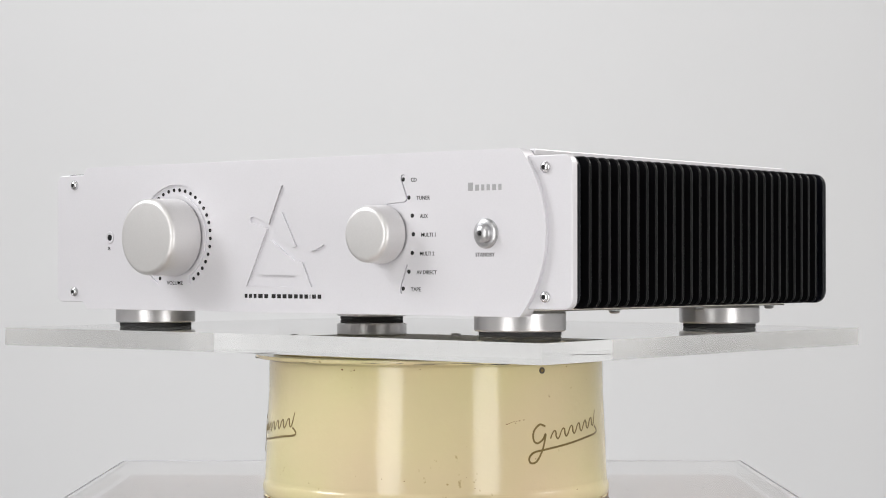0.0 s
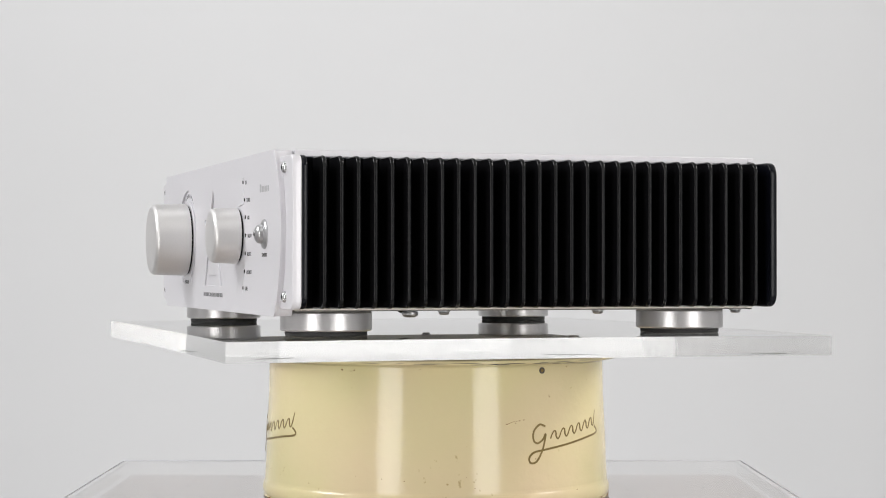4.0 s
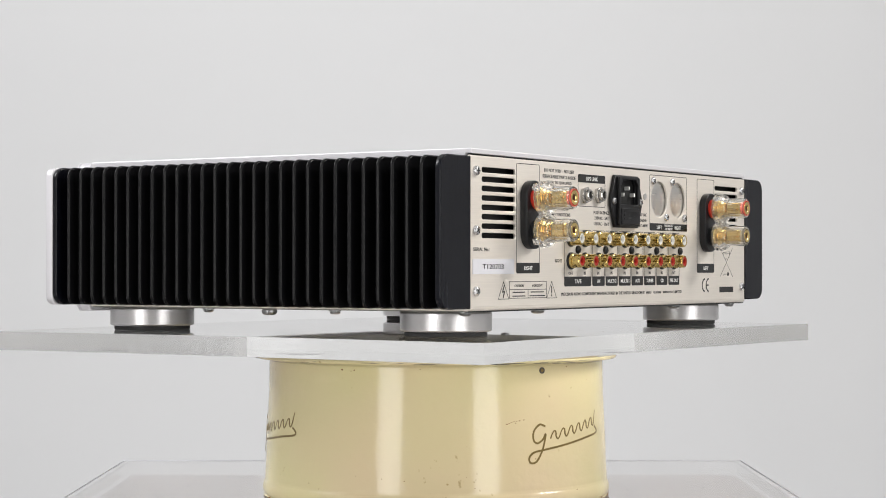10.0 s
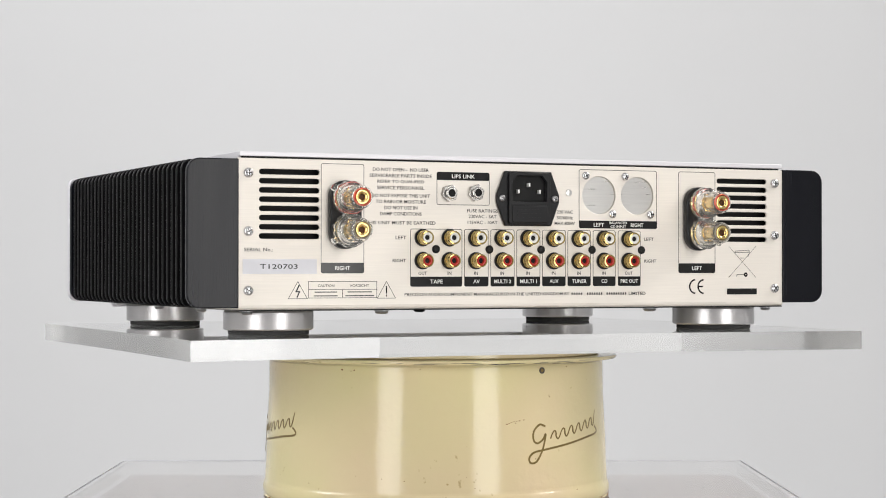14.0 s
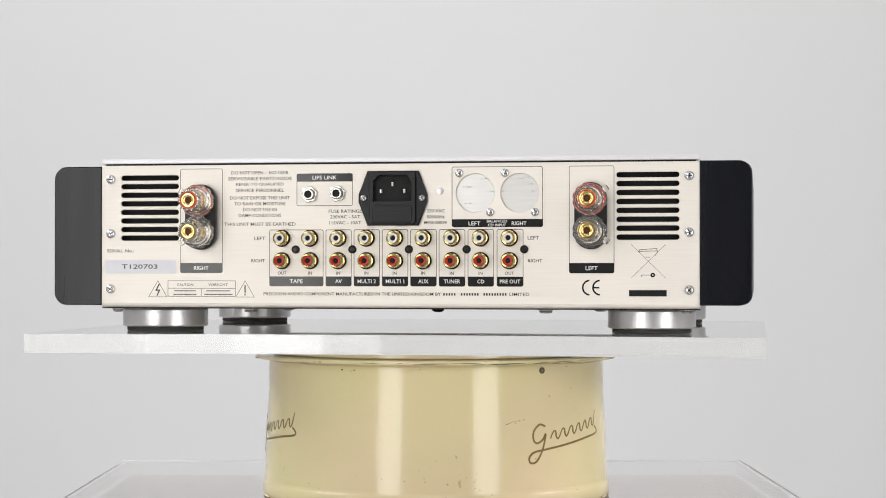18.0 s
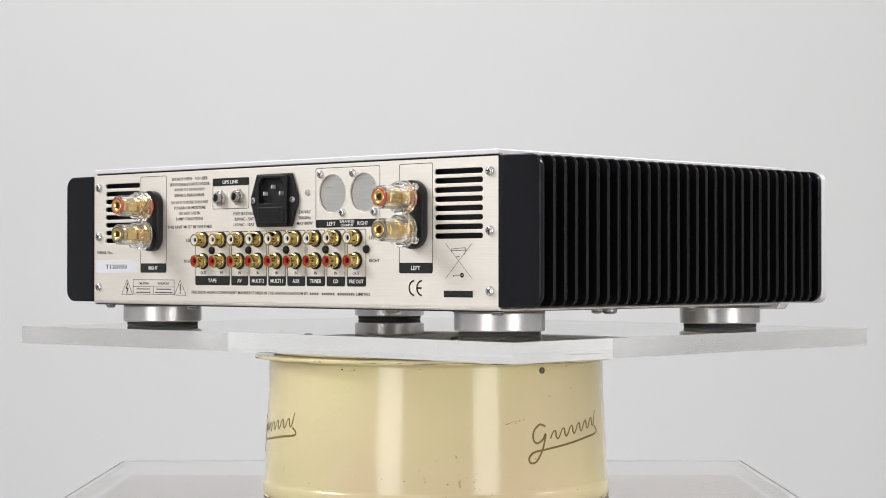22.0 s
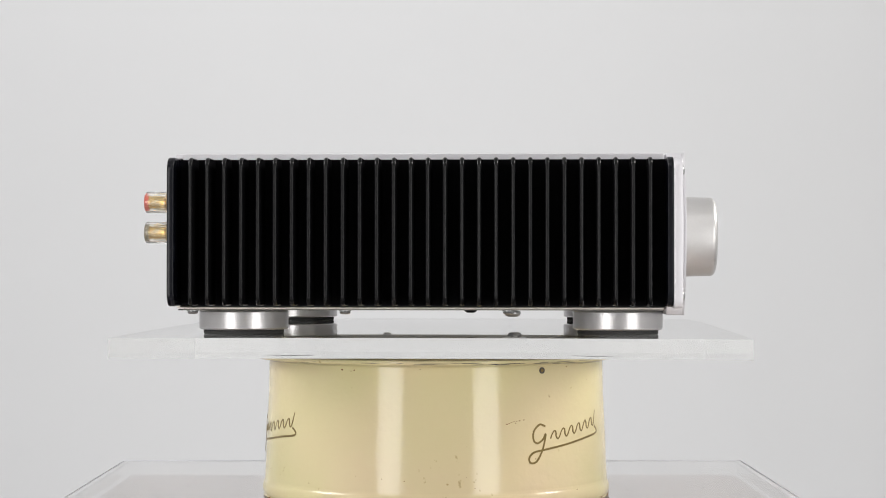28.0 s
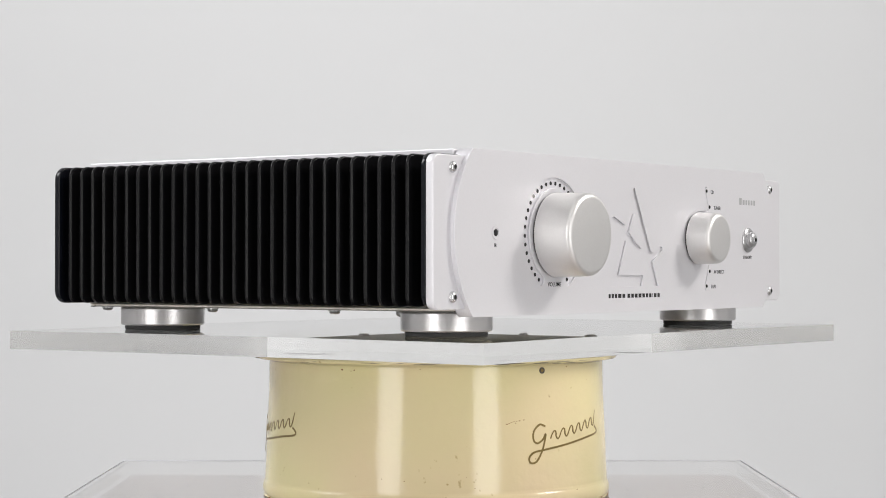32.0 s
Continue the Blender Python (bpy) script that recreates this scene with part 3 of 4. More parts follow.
def front():
    R = 0.0734
    half = 0.0487
    zc = 0.0646
    cx = 0.2045 - R
    lim = math.degrees(math.asin(half / R))
    right = [(cx + R * math.cos(radians(a)), zc + R * math.sin(radians(a))) for a in (-lim + 2 * lim * k / 28 for k in range(29))]
    left = [(-x, 2 * zc - z) for x, z in right]
    outline = right + left
    # engraved emblem: an open pocket with one standing island
    emblem = [(-0.5, 96.5), (21, 55.2), (24, 54.6), (29, 56), (34.6, 58.6), (36.2, 58.2), (36.8, 56), (30, 52), (23.3, 48.9), (30.4, 32.5), (23.8, 32.2), (16.2, 47.8), (10, 49), (2, 53.5), (-5, 58.5), (-11, 61.8),
              (-20.8, 39.8), (10.8, 39.4), (8.6, 32.3), (-32.7, 32.3), (-14.2, 69.4), (-20, 71.5), (-28, 73.2), (-29.4, 74.6), (-29, 76.6), (-26.5, 77.2), (-20, 75), (-12.8, 72.0), (-1.6, 96.2)]
    island = [(-1.5, 79.5), (10.8, 58), (8.5, 57), (1, 61), (-7.7, 67.5)]
    ux, uz = -98.0, 64.4
    a0, a1 = -61.0, 241.0
    dial = ring_pts(ux, uz, 35.0, 60, a0, a1, False) + ring_pts(ux + 31.7 * math.cos(radians(a1)), uz + 31.7 * math.sin(radians(a1)), 3.3, 7, a1 + 25, a1 + 155, False)
    dial += list(reversed(ring_pts(ux, uz, 28.4, 60, a0, a1, False))) + ring_pts(ux + 31.7 * math.cos(radians(a0)), uz + 31.7 * math.sin(radians(a0)), 3.3, 7, a0 - 155, a0 - 25, False)
    track = [(100.6, 99.0), (99.6, 100.6), (97.6, 100.2), (96.9, 98.0), (98.2, 94.5), (101.2, 87.0), (100.9, 84.7), (99.0, 83.8), (92, 83.6), (86, 83.0), (86, 82.4), (92, 82.9), (99.4, 83.0), (101.9, 84.6), (102.2, 87.2),
             (99.0, 95.0), (97.8, 98.0), (98.3, 99.5), (99.4, 99.8)]
    low = [(96.6, 29.6), (98.0, 28.4), (98.6, 29.0), (97.6, 30.2), (97.9, 33.0), (102.6, 46.0), (101.8, 46.4), (96.9, 33.4)]
    sc = lambda pts: [(x * MM, z * MM) for x, z in pts]
    face = put("front_panel", sheet([outline, sc(emblem), sc(island), sc(dial), sc(track), sc(low)], 0.0014, FRONT, 0.00012), SILVER, amp, "silver front panel with bowed ends and an engraved emblem")
    put("panel_core", sheet([[(x * 0.9985, (z - zc) * 0.997 + zc) for x, z in outline]], 0.0095, at(FRONT, 0, 0, -0.00135), 0.0003), SILVER, amp, "silver core of the front panel")
    for s in (-1, 1):
        out = round_rect(0.172, 0.2207, 0.0205, 0.1088, 0.0055, 5, (0, 1, 1, 0))
        if s < 0:
            out = [(-x, z) for x, z in reversed(out)]
        ear = put("side_plate", sheet([out], 0.0054, at(FRONT, 0, 0, -0.0032), 0.0006), SILVER, amp, "silver side plate of the front")
        for v in (0.0276, 0.1018):
            m = at(FRONT, s * 0.2022, v, -0.0033)
            part("screw", lathe([(0.0034, 0), (0.0034, 0.0005), (0.0030, 0.0014), (0.0021, 0.0021), (0.0014, 0.0023), (0.0012, 0.0010), (0, 0.0009)], m, 24), CHROME, ear, "domed socket screw", 50)
            part("socket", lathe([(0.0013, 0.0014), (0.0013, 0.00228), (0.00128, 0.0023), (0, 0.0021)], m, 6), INSIDE, ear, "dark hexagon socket")
    # volume dial marks
    for k in range(32):
        a = radians(-59.5 + 299.0 * k / 31)
        m = at(FRONT, (ux + 31.6 * math.cos(a)) * MM, (uz + 31.6 * math.sin(a)) * MM, -0.0014)
        part("dial_mark", lathe([(0.00122, 0.0), (0.00122, 0.0002), (0, 0.0002)], m, 12), PRINT, face, "black dial mark")
    knob("volume_knob", ux * MM, uz * MM, 0.0258, 0.0265, "large silver volume knob")
    knob("selector_knob", 0.0844, 0.0645, 0.0178, 0.0185, "silver selector knob")
    put("caption", words("VOLUME", -0.0985, 0.0343, 0.0152, 0.0027, FRONT), PRINT, face, "black lettering")
    for (u, v), t, w in zip(((99.1, 97.5), (103.5, 86.5), (106.2, 75.6), (107.1, 64.4), (106.2, 53.2), (103.6, 42.0), (99.2, 31.8)),
                            ("CD", "TUNER", "AUX", "MULTI 1", "MULTI 2", "AV DIRECT", "TAPE"), (4.4, 10.3, 6.0, 11.0, 11.0, 15.4, 7.6)):
        m = at(FRONT, u * MM, v * MM)
        part("indicator", lathe([(0.0013, 0.0), (0.0013, 0.0001), (0.0009, 0.0004), (0, 0.0005)], m, 16), PRINT, face, "small dark indicator lamp", 40)
        put("caption", words(t, (u + 6.0) * MM, (v - 0.4) * MM, w * MM, 0.0024, FRONT, anchor=0.0), GREYPRINT, face, "grey lettering")
    # brand and model lettering as rows of plain bars
    bars = []
    u = -33.6
    for w in (3.4, 3.6, 3.6, 5.0, 4.4, 0, 4.4, 4.2, 4.4, 4.6, 4.2, 3.8, 4.0, 1.6, 4.2, 4.0):
        if w:
            bars.append((u * MM, (u + w - 1.1) * MM, 25.0 * MM, 27.6 * MM))
        u += w + (0.45 if w else 1.6)
    for r in bars:
        part("maker_bar", blocks([r], FRONT), PRINT, face)
    bars = []
    u = 148.6
    for w, h in ((5.0, 1), (4.2, 0), (3.6, 0), (3.8, 0), (4.2, 0), (3.6, 0)):
        bars.append((u * MM, (u + w - 1.4) * MM, 89.4 * MM, (94.2 if h else 92.9) * MM))
        u += w + 0.3
    for r in bars:
        part("model_bar", blocks([r], FRONT), PALEPRINT, face)
    # standby button and infrared eye
    m = at(FRONT, 0.1620, 0.0643)
    b = part("standby_button", lathe([(0.0088, 0.0), (0.0088, 0.0006), (0.0082, 0.0013), (0.0066, 0.0019), (0.0058, 0.0020), (0.0056, 0.0034)] + [(0.0056 * math.cos(radians(x)), 0.0034 + 0.0030 * math.sin(radians(x))) for x in range(8, 75, 8)] + [(0.0016, 0.0064), (0.0015, 0.0058), (0, 0.0057)], m, 56), BUTTON, amp, "bright domed standby button", 35)
    part("lamp", lathe([(0.0014, 0.0), (0.0013, 0.0006), (0.0008, 0.0011), (0, 0.0012)], at(FRONT, 0.1620, 0.0643, 0.0057), 16), PRINT, b, "dark lamp in the button", 40)
    put("caption", words("STANDBY", 0.1612, 0.0520, 0.0140, 0.0023, FRONT), PRINT, face, "black lettering")
    m = at(FRONT, -0.1626, 0.0649)
    e = part("infrared_eye", lathe([(0.0042, 0.0001), (0.0040, 0.0004), (0.0029, 0.0004), (0.0025, -0.0002)], m, 32), SILVER, amp, "silver countersunk ring", 40)
    part("lens", lathe([(0.0023, -0.0002), (0.0020, 0.0002), (0.0010, 0.0004), (0, 0.0004)], m, 24), PLASTIC, e, "dark infrared lens", 40)
    put("caption", words("IR", -0.1629, 0.0575, 0.0024, 0.0022, FRONT), PRINT, face, "black lettering")


# artwork grid of the rear panel, 0.3516 mm a step
def g(u, v):
    return ((u - 220) * 0.0003516 - 0.1893, 0.1092 - (v - 290) * 0.0003516)


def gw(n):
    return n * 0.0003516


def screw(u, v, r, parent, m=REAR, material=None, z=0.0):
    x, y = g(u, v)
    w = part("screw", lathe([(r, 0), (r, r * 0.25), (r * 0.85, r * 0.55), (r * 0.5, r * 0.68), (0.0, r * 0.7)], at(m, x, y, z), 20), material or CHROME, parent, "" if material else "bright zinc screw", 45)
    c = r * 0.52
    ang = (u * 7 + v * 3) % 90
    ends = [[(-c * math.cos(radians(ang + q)), -c * math.sin(radians(ang + q))), (c * math.cos(radians(ang + q)), c * math.sin(radians(ang + q)))] for q in (0, 90)]
    part("cross_slot", lines(ends, r * 0.18, at(m, x, y, z + r * 0.62), r * 0.12), GREYPRINT, parent)


def rear():
    x0, y0 = g(220, 539)
    x1, y1 = g(1296, 290)
    holes = []
    for k in range(8):
        v = 312.6 + 15.5 * k
        for a, b in ((257, 365), (1152, 1261)):
            (ua, va), (ub, vb) = g(a, v + 4.6), g(b, v - 4.6)
            holes.append(slot(ua, ub, va, vb))
    for u in (904, 983):
        holes.append(ring_pts(*g(u, 343), 0.0120, 36))
    holes.append([g(722, 359), g(794, 359), g(794, 309), g(722, 309)])
    face = put("rear_panel", sheet([[(x0, y0), (x1, y0), (x1, y1), (x0, y1)]] + holes, 0.0015, REAR, 0.0003), STEEL, amp, "brushed steel rear panel with vent slots")
    for u in (904, 983):
        put("blanking_disc", sheet([ring_pts(*g(u, 343), 0.0135, 36)], 0.001, at(REAR, 0, 0, -0.0018)), DISC, face, "recessed brushed blanking disc")
    # the panel turns under at its foot
    q = 0.1092 - (539 - 290) * 0.0003516
    arc = [(0.1485 - 0.0024 + 0.0024 * math.cos(radians(a)), q - 0.0024 * math.sin(radians(a))) for a in range(0, 91, 15)]
    arc += [(0.1440, q - 0.0024), (0.1440, q - 0.0012), (0.1462, q - 0.0012), (0.1470, q)]
    bm = bmesh.new()
    ends = [[bm.verts.new((OX + x, y, z)) for y, z in arc] for x in (x0, x1)]
    for k in range(len(arc)):
        j = (k + 1) % len(arc)
        bm.faces.new((ends[0][k], ends[0][j], ends[1][j], ends[1][k]))
    for e in ends:
        bm.faces.new(e)
    # near-black strip paints the line of shade below the panel's foot
    part("dark_strip", box(OX + x0, OX + x1, 0.1450, 0.1474, q - 0.0031, q - 0.00245), INSIDE, face, "dark strip painted as shade under the panel")
    part("bent_edge", bm, STEEL, face, "", 40)
    for u in (238, 1278):
        for v in (315, 413, 513):
            screw(u, v, 0.0030, face)
    for u, v in ((876, 308), (931, 377), (957, 308), (1010, 377)):
        screw(u, v, 0.0026, face)

    def frame_line(u0, v0, u1, v1, r=3.0):
        a, b = g(u0, v1), g(u1, v0)
        pts = round_rect(a[0], b[0], a[1], b[1], gw(r), 3)
        part("printed_frame", lines([pts + pts[:1]], 0.00032, REAR, 0.0001), PRINT, face, "thin black printed frame")

    def strip(u0, v0, u1, v1, text, tw, th=0.0024, top=False):
        a, b = g(u0, v1), g(u1, v0)
        put("label_strip", sheet([round_rect(a[0], b[0], a[1], b[1], gw(3), 3, (0, 0, 1, 1) if top else (1, 1, 0, 0))], 0.0002, at(REAR, 0, 0, 0.0002)), PRINT, face, "black label strip")
        for t, u, v, w in text if isinstance(text, list) else [(text, (u0 + u1) / 2, (v0 + v1) / 2, tw)]:
            put("caption", words(t, *g(u, v), gw(w), th, at(REAR, 0, 0, 0.0002)), WHITEPRINT, face, "white lettering")

    def note(t, u, v, w, h=2.1, m=None, anchor=0.5):
        put("caption", words(t, *g(u, v), gw(w), h * MM, REAR, anchor=anchor), m or GREYPRINT, face, "grey lettering")

    # speaker terminal frames
    for u0, u1, t, w in ((368, 446, "RIGHT", 27), (1070, 1148, "LEFT", 21)):
        frame_line(u0, 297, u1, 483)
        strip(u0, 466, u1, 484, t, w)
    # trigger link
    frame_line(583, 307, 684, 364)
    strip(583, 307, 684, 321, "LIPS LINK", 44, 0.0024, True)
    # balanced inputs
    frame_line(863, 297, 1023, 402)
    strip(863, 389, 1024, 403, [("LEFT", 903, 396.5, 21), ("RIGHT", 982, 396.5, 26)], 0)
    put("caption", words("BALANCED", *g(943, 392.6), gw(36), 0.0017, at(REAR, 0, 0, 0.0002)), WHITEPRINT, face, "white lettering")
    put("caption", words("CD INPUT", *g(943, 399.4), gw(32), 0.0017, at(REAR, 0, 0, 0.0002)), WHITEPRINT, face, "white lettering")
    # line inputs
    names = (("TAPE", 533, 631, 24), ("AV", 636, 682, 12), ("MULTI 2", 687, 733, 33), ("MULTI 1", 738, 784, 33), ("AUX", 789, 835, 18), ("TUNER", 840, 886, 29), ("CD", 891.5, 937, 12), ("PRE OUT", 943, 989, 36))
    for t, a, b, w in names:
        frame_line(a, 407, b, 507)
        strip(a, 490, b, 507, t, w)
    for k in range(9):
        note("OUT" if k in (0, 8) else "IN", 556 + 51.1 * k, 484, 16 if k in (0, 8) else 7, 2.0)
    note("LEFT", 515, 422, 20), note("RIGHT", 512, 462, 25), note("LEFT", 1007, 422, 20), note("RIGHT", 1010, 462, 25)
    for t, v, w in (("DO NOT OPEN -  NO USER", 304.5, 105), ("SERVICEABLE PARTS INSIDE", 315, 117), ("REFER TO QUALIFIED", 325.5, 88), ("SERVICE PERSONNEL", 336, 89), ("DO NOT EXPOSE THIS UNIT", 349.5, 110),
                    ("TO RAIN OR MOISTURE", 360, 94), ("DO NOT USE IN", 370.5, 62), ("DAMP CONDITIONS", 381, 78), ("THIS UNIT MUST BE EARTHED", 396.5, 131)):
        note(t, 515, v, w)
    for t, v, w in (("FUSE RATINGS", 374, 60), ("230VAC - 5AT", 384, 54), ("115VAC - 10AT", 394.5, 58)):
        note(t, 671, v, w)
    for t, v, w in (("230 VAC", 374, 32), ("50/60Hz", 384.5, 32), ("MAX 800W", 394.5, 41)):
        note(t, 834, v, w)
    note("PRECISION AUDIO COMPONENT MANUFACTURED IN THE UNITED KINGDOM BY", 522, 521, 321, 2.0, anchor=0.0)
    bars = []
    for u0, n in ((847.5, 5), (879, 7), (919, 9)):
        for k in range(n):
            (x0, z0), (x1, z1) = g(u0 + 4.75 * k, 523.4), g(u0 + 4.75 * k + 2.6, 519.0)
            bars.append((x0, x1, z0, z1))
    for r in bars:
        part("small_bar", blocks([r], REAR), GREYPRINT, face)
    note("LIMITED", 982.5, 521, 35, 2.0)
    note("SERIAL No.:", 256, 444, 51, 2.1)
    a, b = g(228, 485), g(360, 460)
    put("serial_sticker", sheet([[a, (b[0], a[1]), b, (a[0], b[1])]], 0.0002, at(REAR, 0, 0, 0.00022)), PAPER, face, "pale paper sticker")
    put("caption", words("T120703", *g(292, 472.5), gw(67), 0.0029, at(REAR, 0, 0, 0.00022)), PRINT, face, "black lettering")
    # warning triangles and caution table
    tri = []
    for u in (326, 488):
        tri.append([g(u, 498), g(u + 17, 527), g(u - 17, 527), g(u, 498)])
    tri += [[g(345, 498), g(470, 498), g(470, 526), g(345, 526), g(345, 498)], [g(345, 511.5), g(470, 511.5)], [g(407, 511.5), g(407, 526)]]
    part("warning_sign", lines(tri, 0.0003, REAR), PRINT, face, "thin printed warning triangles and table")
    part("warning_bolt", lines([[g(328, 505), g(323, 515), g(329, 515), g(325, 524)]], 0.0008, REAR), PRINT, face)
    part("exclamation_mark", lines([[g(488, 507), g(488, 518)], [g(488, 522), g(488, 523)]], 0.0008, REAR), PRINT, face)
    note("CAUTION", 377, 505, 30, 1.6), note("VORSICHT", 438, 505, 36, 1.6)
    bars = [[g(357, 516), g(396, 516)], [g(356, 522.5), g(397, 522.5)], [g(417, 516), g(460, 516)], [g(413, 522.5), g(464, 522.5)]]
    part("small_print_bars", lines(bars, 0.0006, REAR), GREYPRINT, face, "bars of tiny grey print")
    # conformity mark, crossed-out bin, black bar
    cu, cv = g(1106, 509)
    ce = [ring_pts(cu, cv, gw(12.5), 14, 100, 260, False), ring_pts(*g(1124, 509), gw(12.5), 14, 100, 260, False), [g(1112, 509), g(1121, 509)]]
    part("conformity_mark", lines(ce, 0.0010, REAR), PRINT, face, "black printed mark")
    bin_lines = [[g(1178, 434), g(1237, 492)], [g(1237, 434), g(1178, 492)]]
    part("waste_sign", lines(bin_lines, 0.0002, REAR), GREYPRINT, face, "thin crossed lines of a waste bin sign")
    bits = [[g(1192, 443), g(1222, 441)], [g(1191, 446), g(1223, 445)], [g(1196, 487), g(1213, 487)], [g(1203, 456), g(1210, 456)], [g(1192, 443), g(1191, 447)], [g(1222, 441), g(1223, 447)], [g(1221, 449), g(1220, 453)], [g(1196, 487), g(1195, 490)]]
    part("waste_sign", lines(bits, 0.0003, REAR), PRINT, face, "black lines of a waste bin sign")
    part("waste_sign", lines([ring_pts(*g(1215, 487), gw(2.6), 12)], 0.0009, REAR), PRINT, face)
    a, b = g(1174, 524), g(1239, 513)
    put("printed_bar", sheet([[a, (b[0], a[1]), b, (a[0], b[1])]], 0.0002, at(REAR, 0, 0, 0.0002)), PRINT, face, "solid black printed bar")
    part("pilot_plug", lathe([(0.0022, 0), (0.0021, 0.0006), (0, 0.0008)], at(REAR, *g(842, 339)), 20), DISC, face, "small grey plug")
    # black screws between the sockets
    for u in (581, 684, 786, 889, 991):
        screw(u, 442, 0.0026, face, material=PLASTIC)
    sockets()
    mains_inlet()
    link_jacks()
    posts()


def sockets():
    """Gold phono sockets: flange, ribbed barrel, coloured insert and the dark centre hole."""
    washer = lathe([(0.0054, 0), (0.0054, 0.0008), (0.0051, 0.0011), (0.0040, 0.0011)], n=28)
    barrel = lathe([(0.0046, 0.0010), (0.0046, 0.0028), (0.0040, 0.0031), (0.0040, 0.0044), (0.0043, 0.0047), (0.0043, 0.0072), (0.0040, 0.0083), (0.0032, 0.0085), (0.0032, 0.0060)], n=28)
    insert = lathe([(0.0032, 0.0064), (0.0032, 0.0080), (0.0028, 0.0083), (0.0020, 0.0082), (0.0016, 0.0074), (0.0016, 0.0055)], n=24)
    hole = lathe([(0.0017, 0.0068), (0, 0.0068)], n=16)
    proto = [part("a", b, GOLD, None, smooth=40) for b in (barrel, insert, hole, washer)]
    meshes = [p.data for p in proto]
    for p in proto:
        bpy.data.objects.remove(p)
    redm = meshes[1].copy()
    for k in range(9):
        for v, ins, mt, lab in ((422, meshes[1], IVORY, "gold phono socket with white insert"), (462, redm, RED, "gold phono socket with red insert")):
            s = put("phono_socket", meshes[0], GOLD, amp, lab)
            s.matrix_basis = at(REAR, *g(556 + 51.1 * k, v))
            put("insert", ins, mt, s, "white insert" if mt == IVORY else "red insert")
            put("centre_hole", meshes[2], INSIDE, s)
            put("washer", meshes[3], PLASTIC, s, "black washer")


def mains_inlet():
    hexa = [g(712, 400), g(804, 400), g(820, 358), g(820, 345), g(804, 303), g(712, 303), g(696, 345), g(696, 358)]
    rec = [g(724, 357), g(792, 357), g(792, 322), g(783, 311), g(733, 311), g(724, 322)]
    f = put("mains_inlet", sheet([hexa, rec], 0.0024, at(REAR, 0, 0, 0.0024), 0.0008), PLASTIC, amp, "black plastic mains inlet with fuse drawer")
    a, b = g(717, 397), g(799, 306)
    lo, hi = g(722, 359), g(794, 309)
    part("recess", box(lo[0] - 0.0004, hi[0] + 0.0004, lo[1] - 0.0004, hi[1] + 0.0004, 0.00004, 0.0004), INSIDE, f, "black floor of the inlet").matrix_basis = REAR
    put("collar", sheet([round_rect(a[0], b[0], a[1], b[1], gw(5), 3), rec], 0.0026, at(REAR, 0, 0, 0.0046), 0.0004), PLASTIC, f)
    for u, v, w, h in ((737, 339, 2.8, 7), (758, 327, 2.8, 7), (779, 339, 2.8, 7)):
        x, y = g(u, v)
        part("pin", box(x - gw(w) / 2, x + gw(w) / 2, y - gw(h) / 2, y + gw(h) / 2, 0.0005, 0.0042, 0.0002, 1), PIN, f, "bright flat pin").matrix_basis = REAR
    a, b = g(723, 394), g(793, 364)
    d = put("fuse_drawer", sheet([round_rect(a[0], b[0], a[1], b[1], gw(3), 3)], 0.002, at(REAR, 0, 0, 0.0052), 0.0004), PLASTIC, f, "black fuse drawer")
    for v in (370, 377, 384):
        part("rib", lines([[g(733, v), g(783, v)]], 0.0008, at(REAR, 0, 0, 0.0052), 0.0004), PLASTIC, f)
    for u in (706, 810):
        screw(u, 351.5, 0.0022, f, material=BOLT, z=0.0024)


def link_jacks():
    for u, v in ((606, 344), (657, 342.5)):
        m = at(REAR, *g(u, v))
        nut = put("jack_socket", sheet([ring_pts(0, 0, 0.0054, 6, 15, 375), ring_pts(0, 0, 0.0031, 20)], 0.0024, m @ Matrix.Translation((0, 0, 0.0024)), 0.0003), NICKEL, amp, "nickel jack socket with hex nut")
        part("bush", lathe([(0.0037, 0.0020), (0.0037, 0.0044), (0.0032, 0.0049), (0.0024, 0.0049), (0.0021, 0.0040), (0.0021, 0.0015)], m, 24), NICKEL, nut, "nickel threaded bush", 40)
        part("hole", lathe([(0.0022, 0.0036), (0, 0.0036)], m, 20), INSIDE, nut)


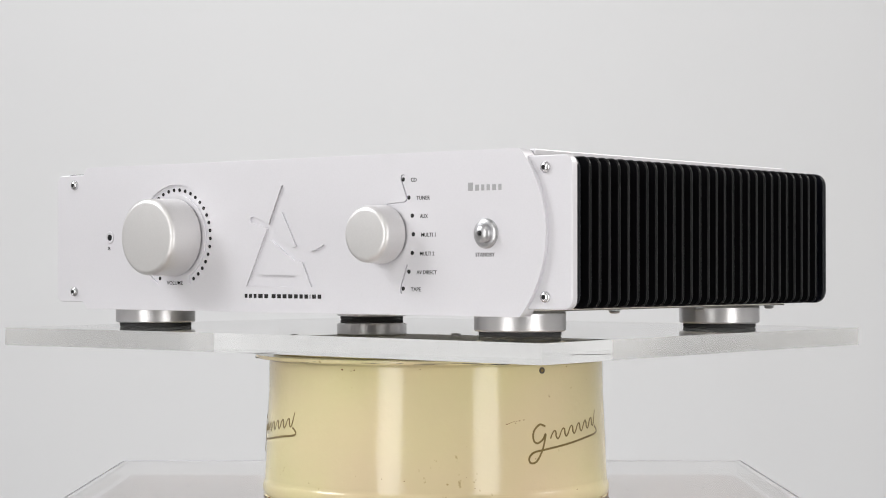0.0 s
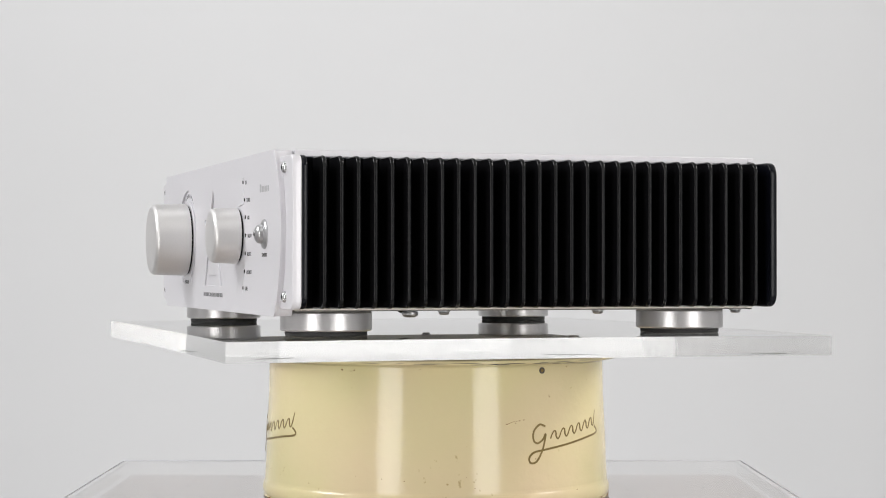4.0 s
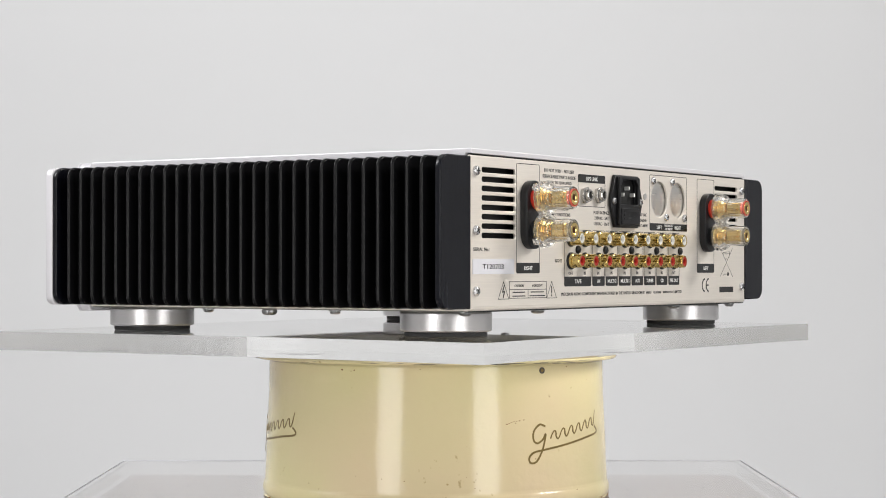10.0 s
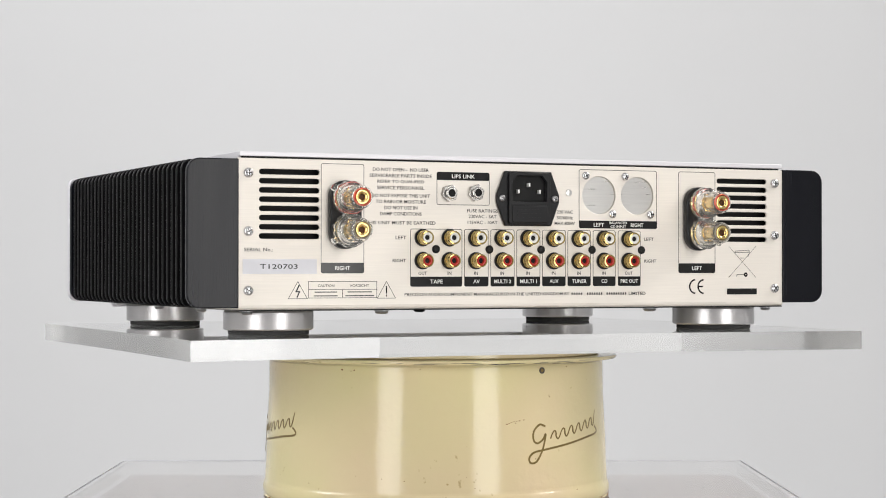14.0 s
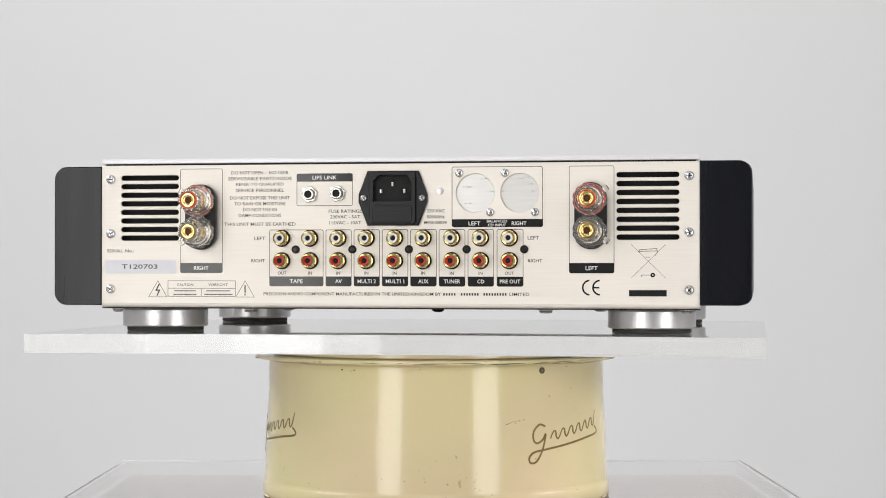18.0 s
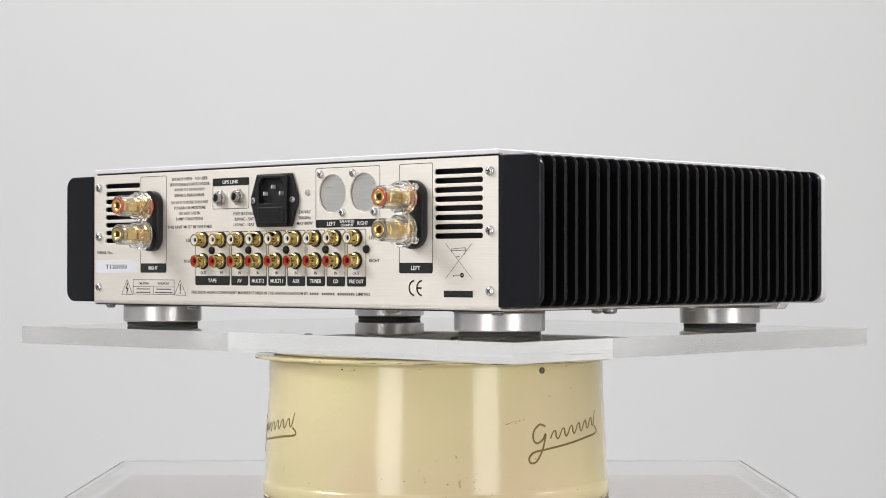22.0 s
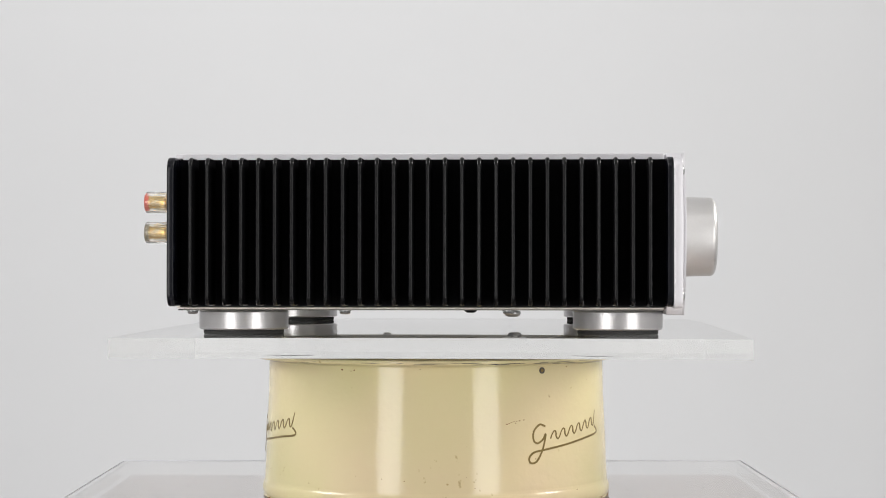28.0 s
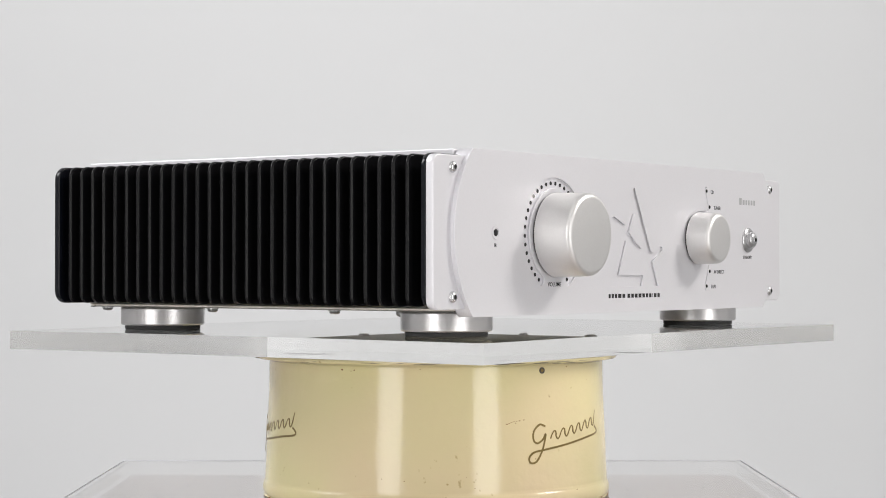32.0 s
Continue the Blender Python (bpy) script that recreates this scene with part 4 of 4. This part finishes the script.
def posts():
    for s in (1, -1):
        u = -s * 0.123
        base = put("terminal_base", sheet([round_rect(u - 0.0100, u + 0.0100, 0.0556, 0.0968, 0.0098, 8)], 0.0050, at(REAR, 0, 0, 0.0050), 0.0005), PLASTIC, amp, "black oval terminal base")
        for v, mt, lab in ((0.0860, RED, "clear and gold terminal with red ring"), (0.0667, PLASTIC, "clear and gold terminal with black ring")):
            m = at(REAR, u, v)
            core = part("speaker_terminal", lathe([(0.0045, 0.0050), (0.0045, 0.0092), (0.0064, 0.0096), (0.0064, 0.0110), (0.0040, 0.0116), (0.0040, 0.0150), (0.0054, 0.0154), (0.0054, 0.0174), (0.0040, 0.0178), (0.0040, 0.0186), (0.0049, 0.0190), (0.0049, 0.0262), (0.0040, 0.0266), (0.0040, 0.0274), (0.0046, 0.0278), (0.0046, 0.0314), (0.0043, 0.0320), (0.0036, 0.0322), (0.0026, 0.0318), (0.0020, 0.0312), (0.0019, 0.0290)], m, 36), PALEGOLD, amp, lab, 40)
            part("base_ring", lathe([(0.0062, 0.0050), (0.0066, 0.0054), (0.0066, 0.0086), (0.0062, 0.0090), (0.0046, 0.0091)], m, 36), mt, core, "", 40)
            # fluted clear collar and clear cap sleeve
            n = 36
            bm = bmesh.new()
            rings = []
            for r, h, fl in ((0.0066, 0.0092, 0), (0.0098, 0.0092, 0), (0.0104, 0.0097, 0.7), (0.0104, 0.0128, 0.7), (0.0098, 0.0132, 0), (0.0098, 0.0150, 0), (0.0090, 0.0163, 0), (0.0076, 0.0170, 0), (0.0070, 0.0180, 0.5), (0.0070, 0.0302, 0.5), (0.0066, 0.0312, 0), (0.0057, 0.0312, 0), (0.0057, 0.0190, 0), (0.0064, 0.0160, 0)):
                rings.append([bm.verts.new(((r - fl * 0.001 * (k % 3 == 0)) * math.cos(2 * math.pi * k / n), (r - fl * 0.001 * (k % 3 == 0)) * math.sin(2 * math.pi * k / n), h)) for k in range(n)])
            for p, q in list(zip(rings, rings[1:])) + [(rings[-1], rings[0])]:
                for k in range(n):
                    bm.faces.new((p[k], p[(k + 1) % n], q[(k + 1) % n], q[k]))
            bm.transform(m)
            part("clear_sleeve", bm, CLEAR, core, "clear fluted plastic sleeve", 30).visible_shadow = False
            part("tip_ring", lathe([(0.0047, 0.0290), (0.0050, 0.0290), (0.0055, 0.0312), (0.0054, 0.0318), (0.0049, 0.0319), (0.0047, 0.0316)], m, 32), TINTED if mt == RED else SMOKED, core, "", 40)
            part("bore", lathe([(0.00195, 0.0309), (0.0012, 0.0300), (0, 0.0300)], m, 6), BORE, core, "brown hexagonal bore")
            # clear lug on the flank of the collar
            lug = box(0.0100, 0.0134, -0.0018, 0.0022, 0.0094, 0.0130, 0.0008, 2)
            lug.transform(m @ pose(0, 0, 0, 0, 0, (32 if mt == RED else -32) if s < 0 else (148 if mt == RED else 212)))
            part("lug", lug, CLEAR, core, "clear plastic lug", 30).visible_shadow = False


case()
feet()
front()
rear()
heat_sink(1)
heat_sink(-1)


# ---- what moves ----
def motions():
    rows = [(t, pose(0, 0, 0, 0, 0, a)) for t, a in TURN]
    walk(plate, rows)
    walk(amp, rows)


motions()
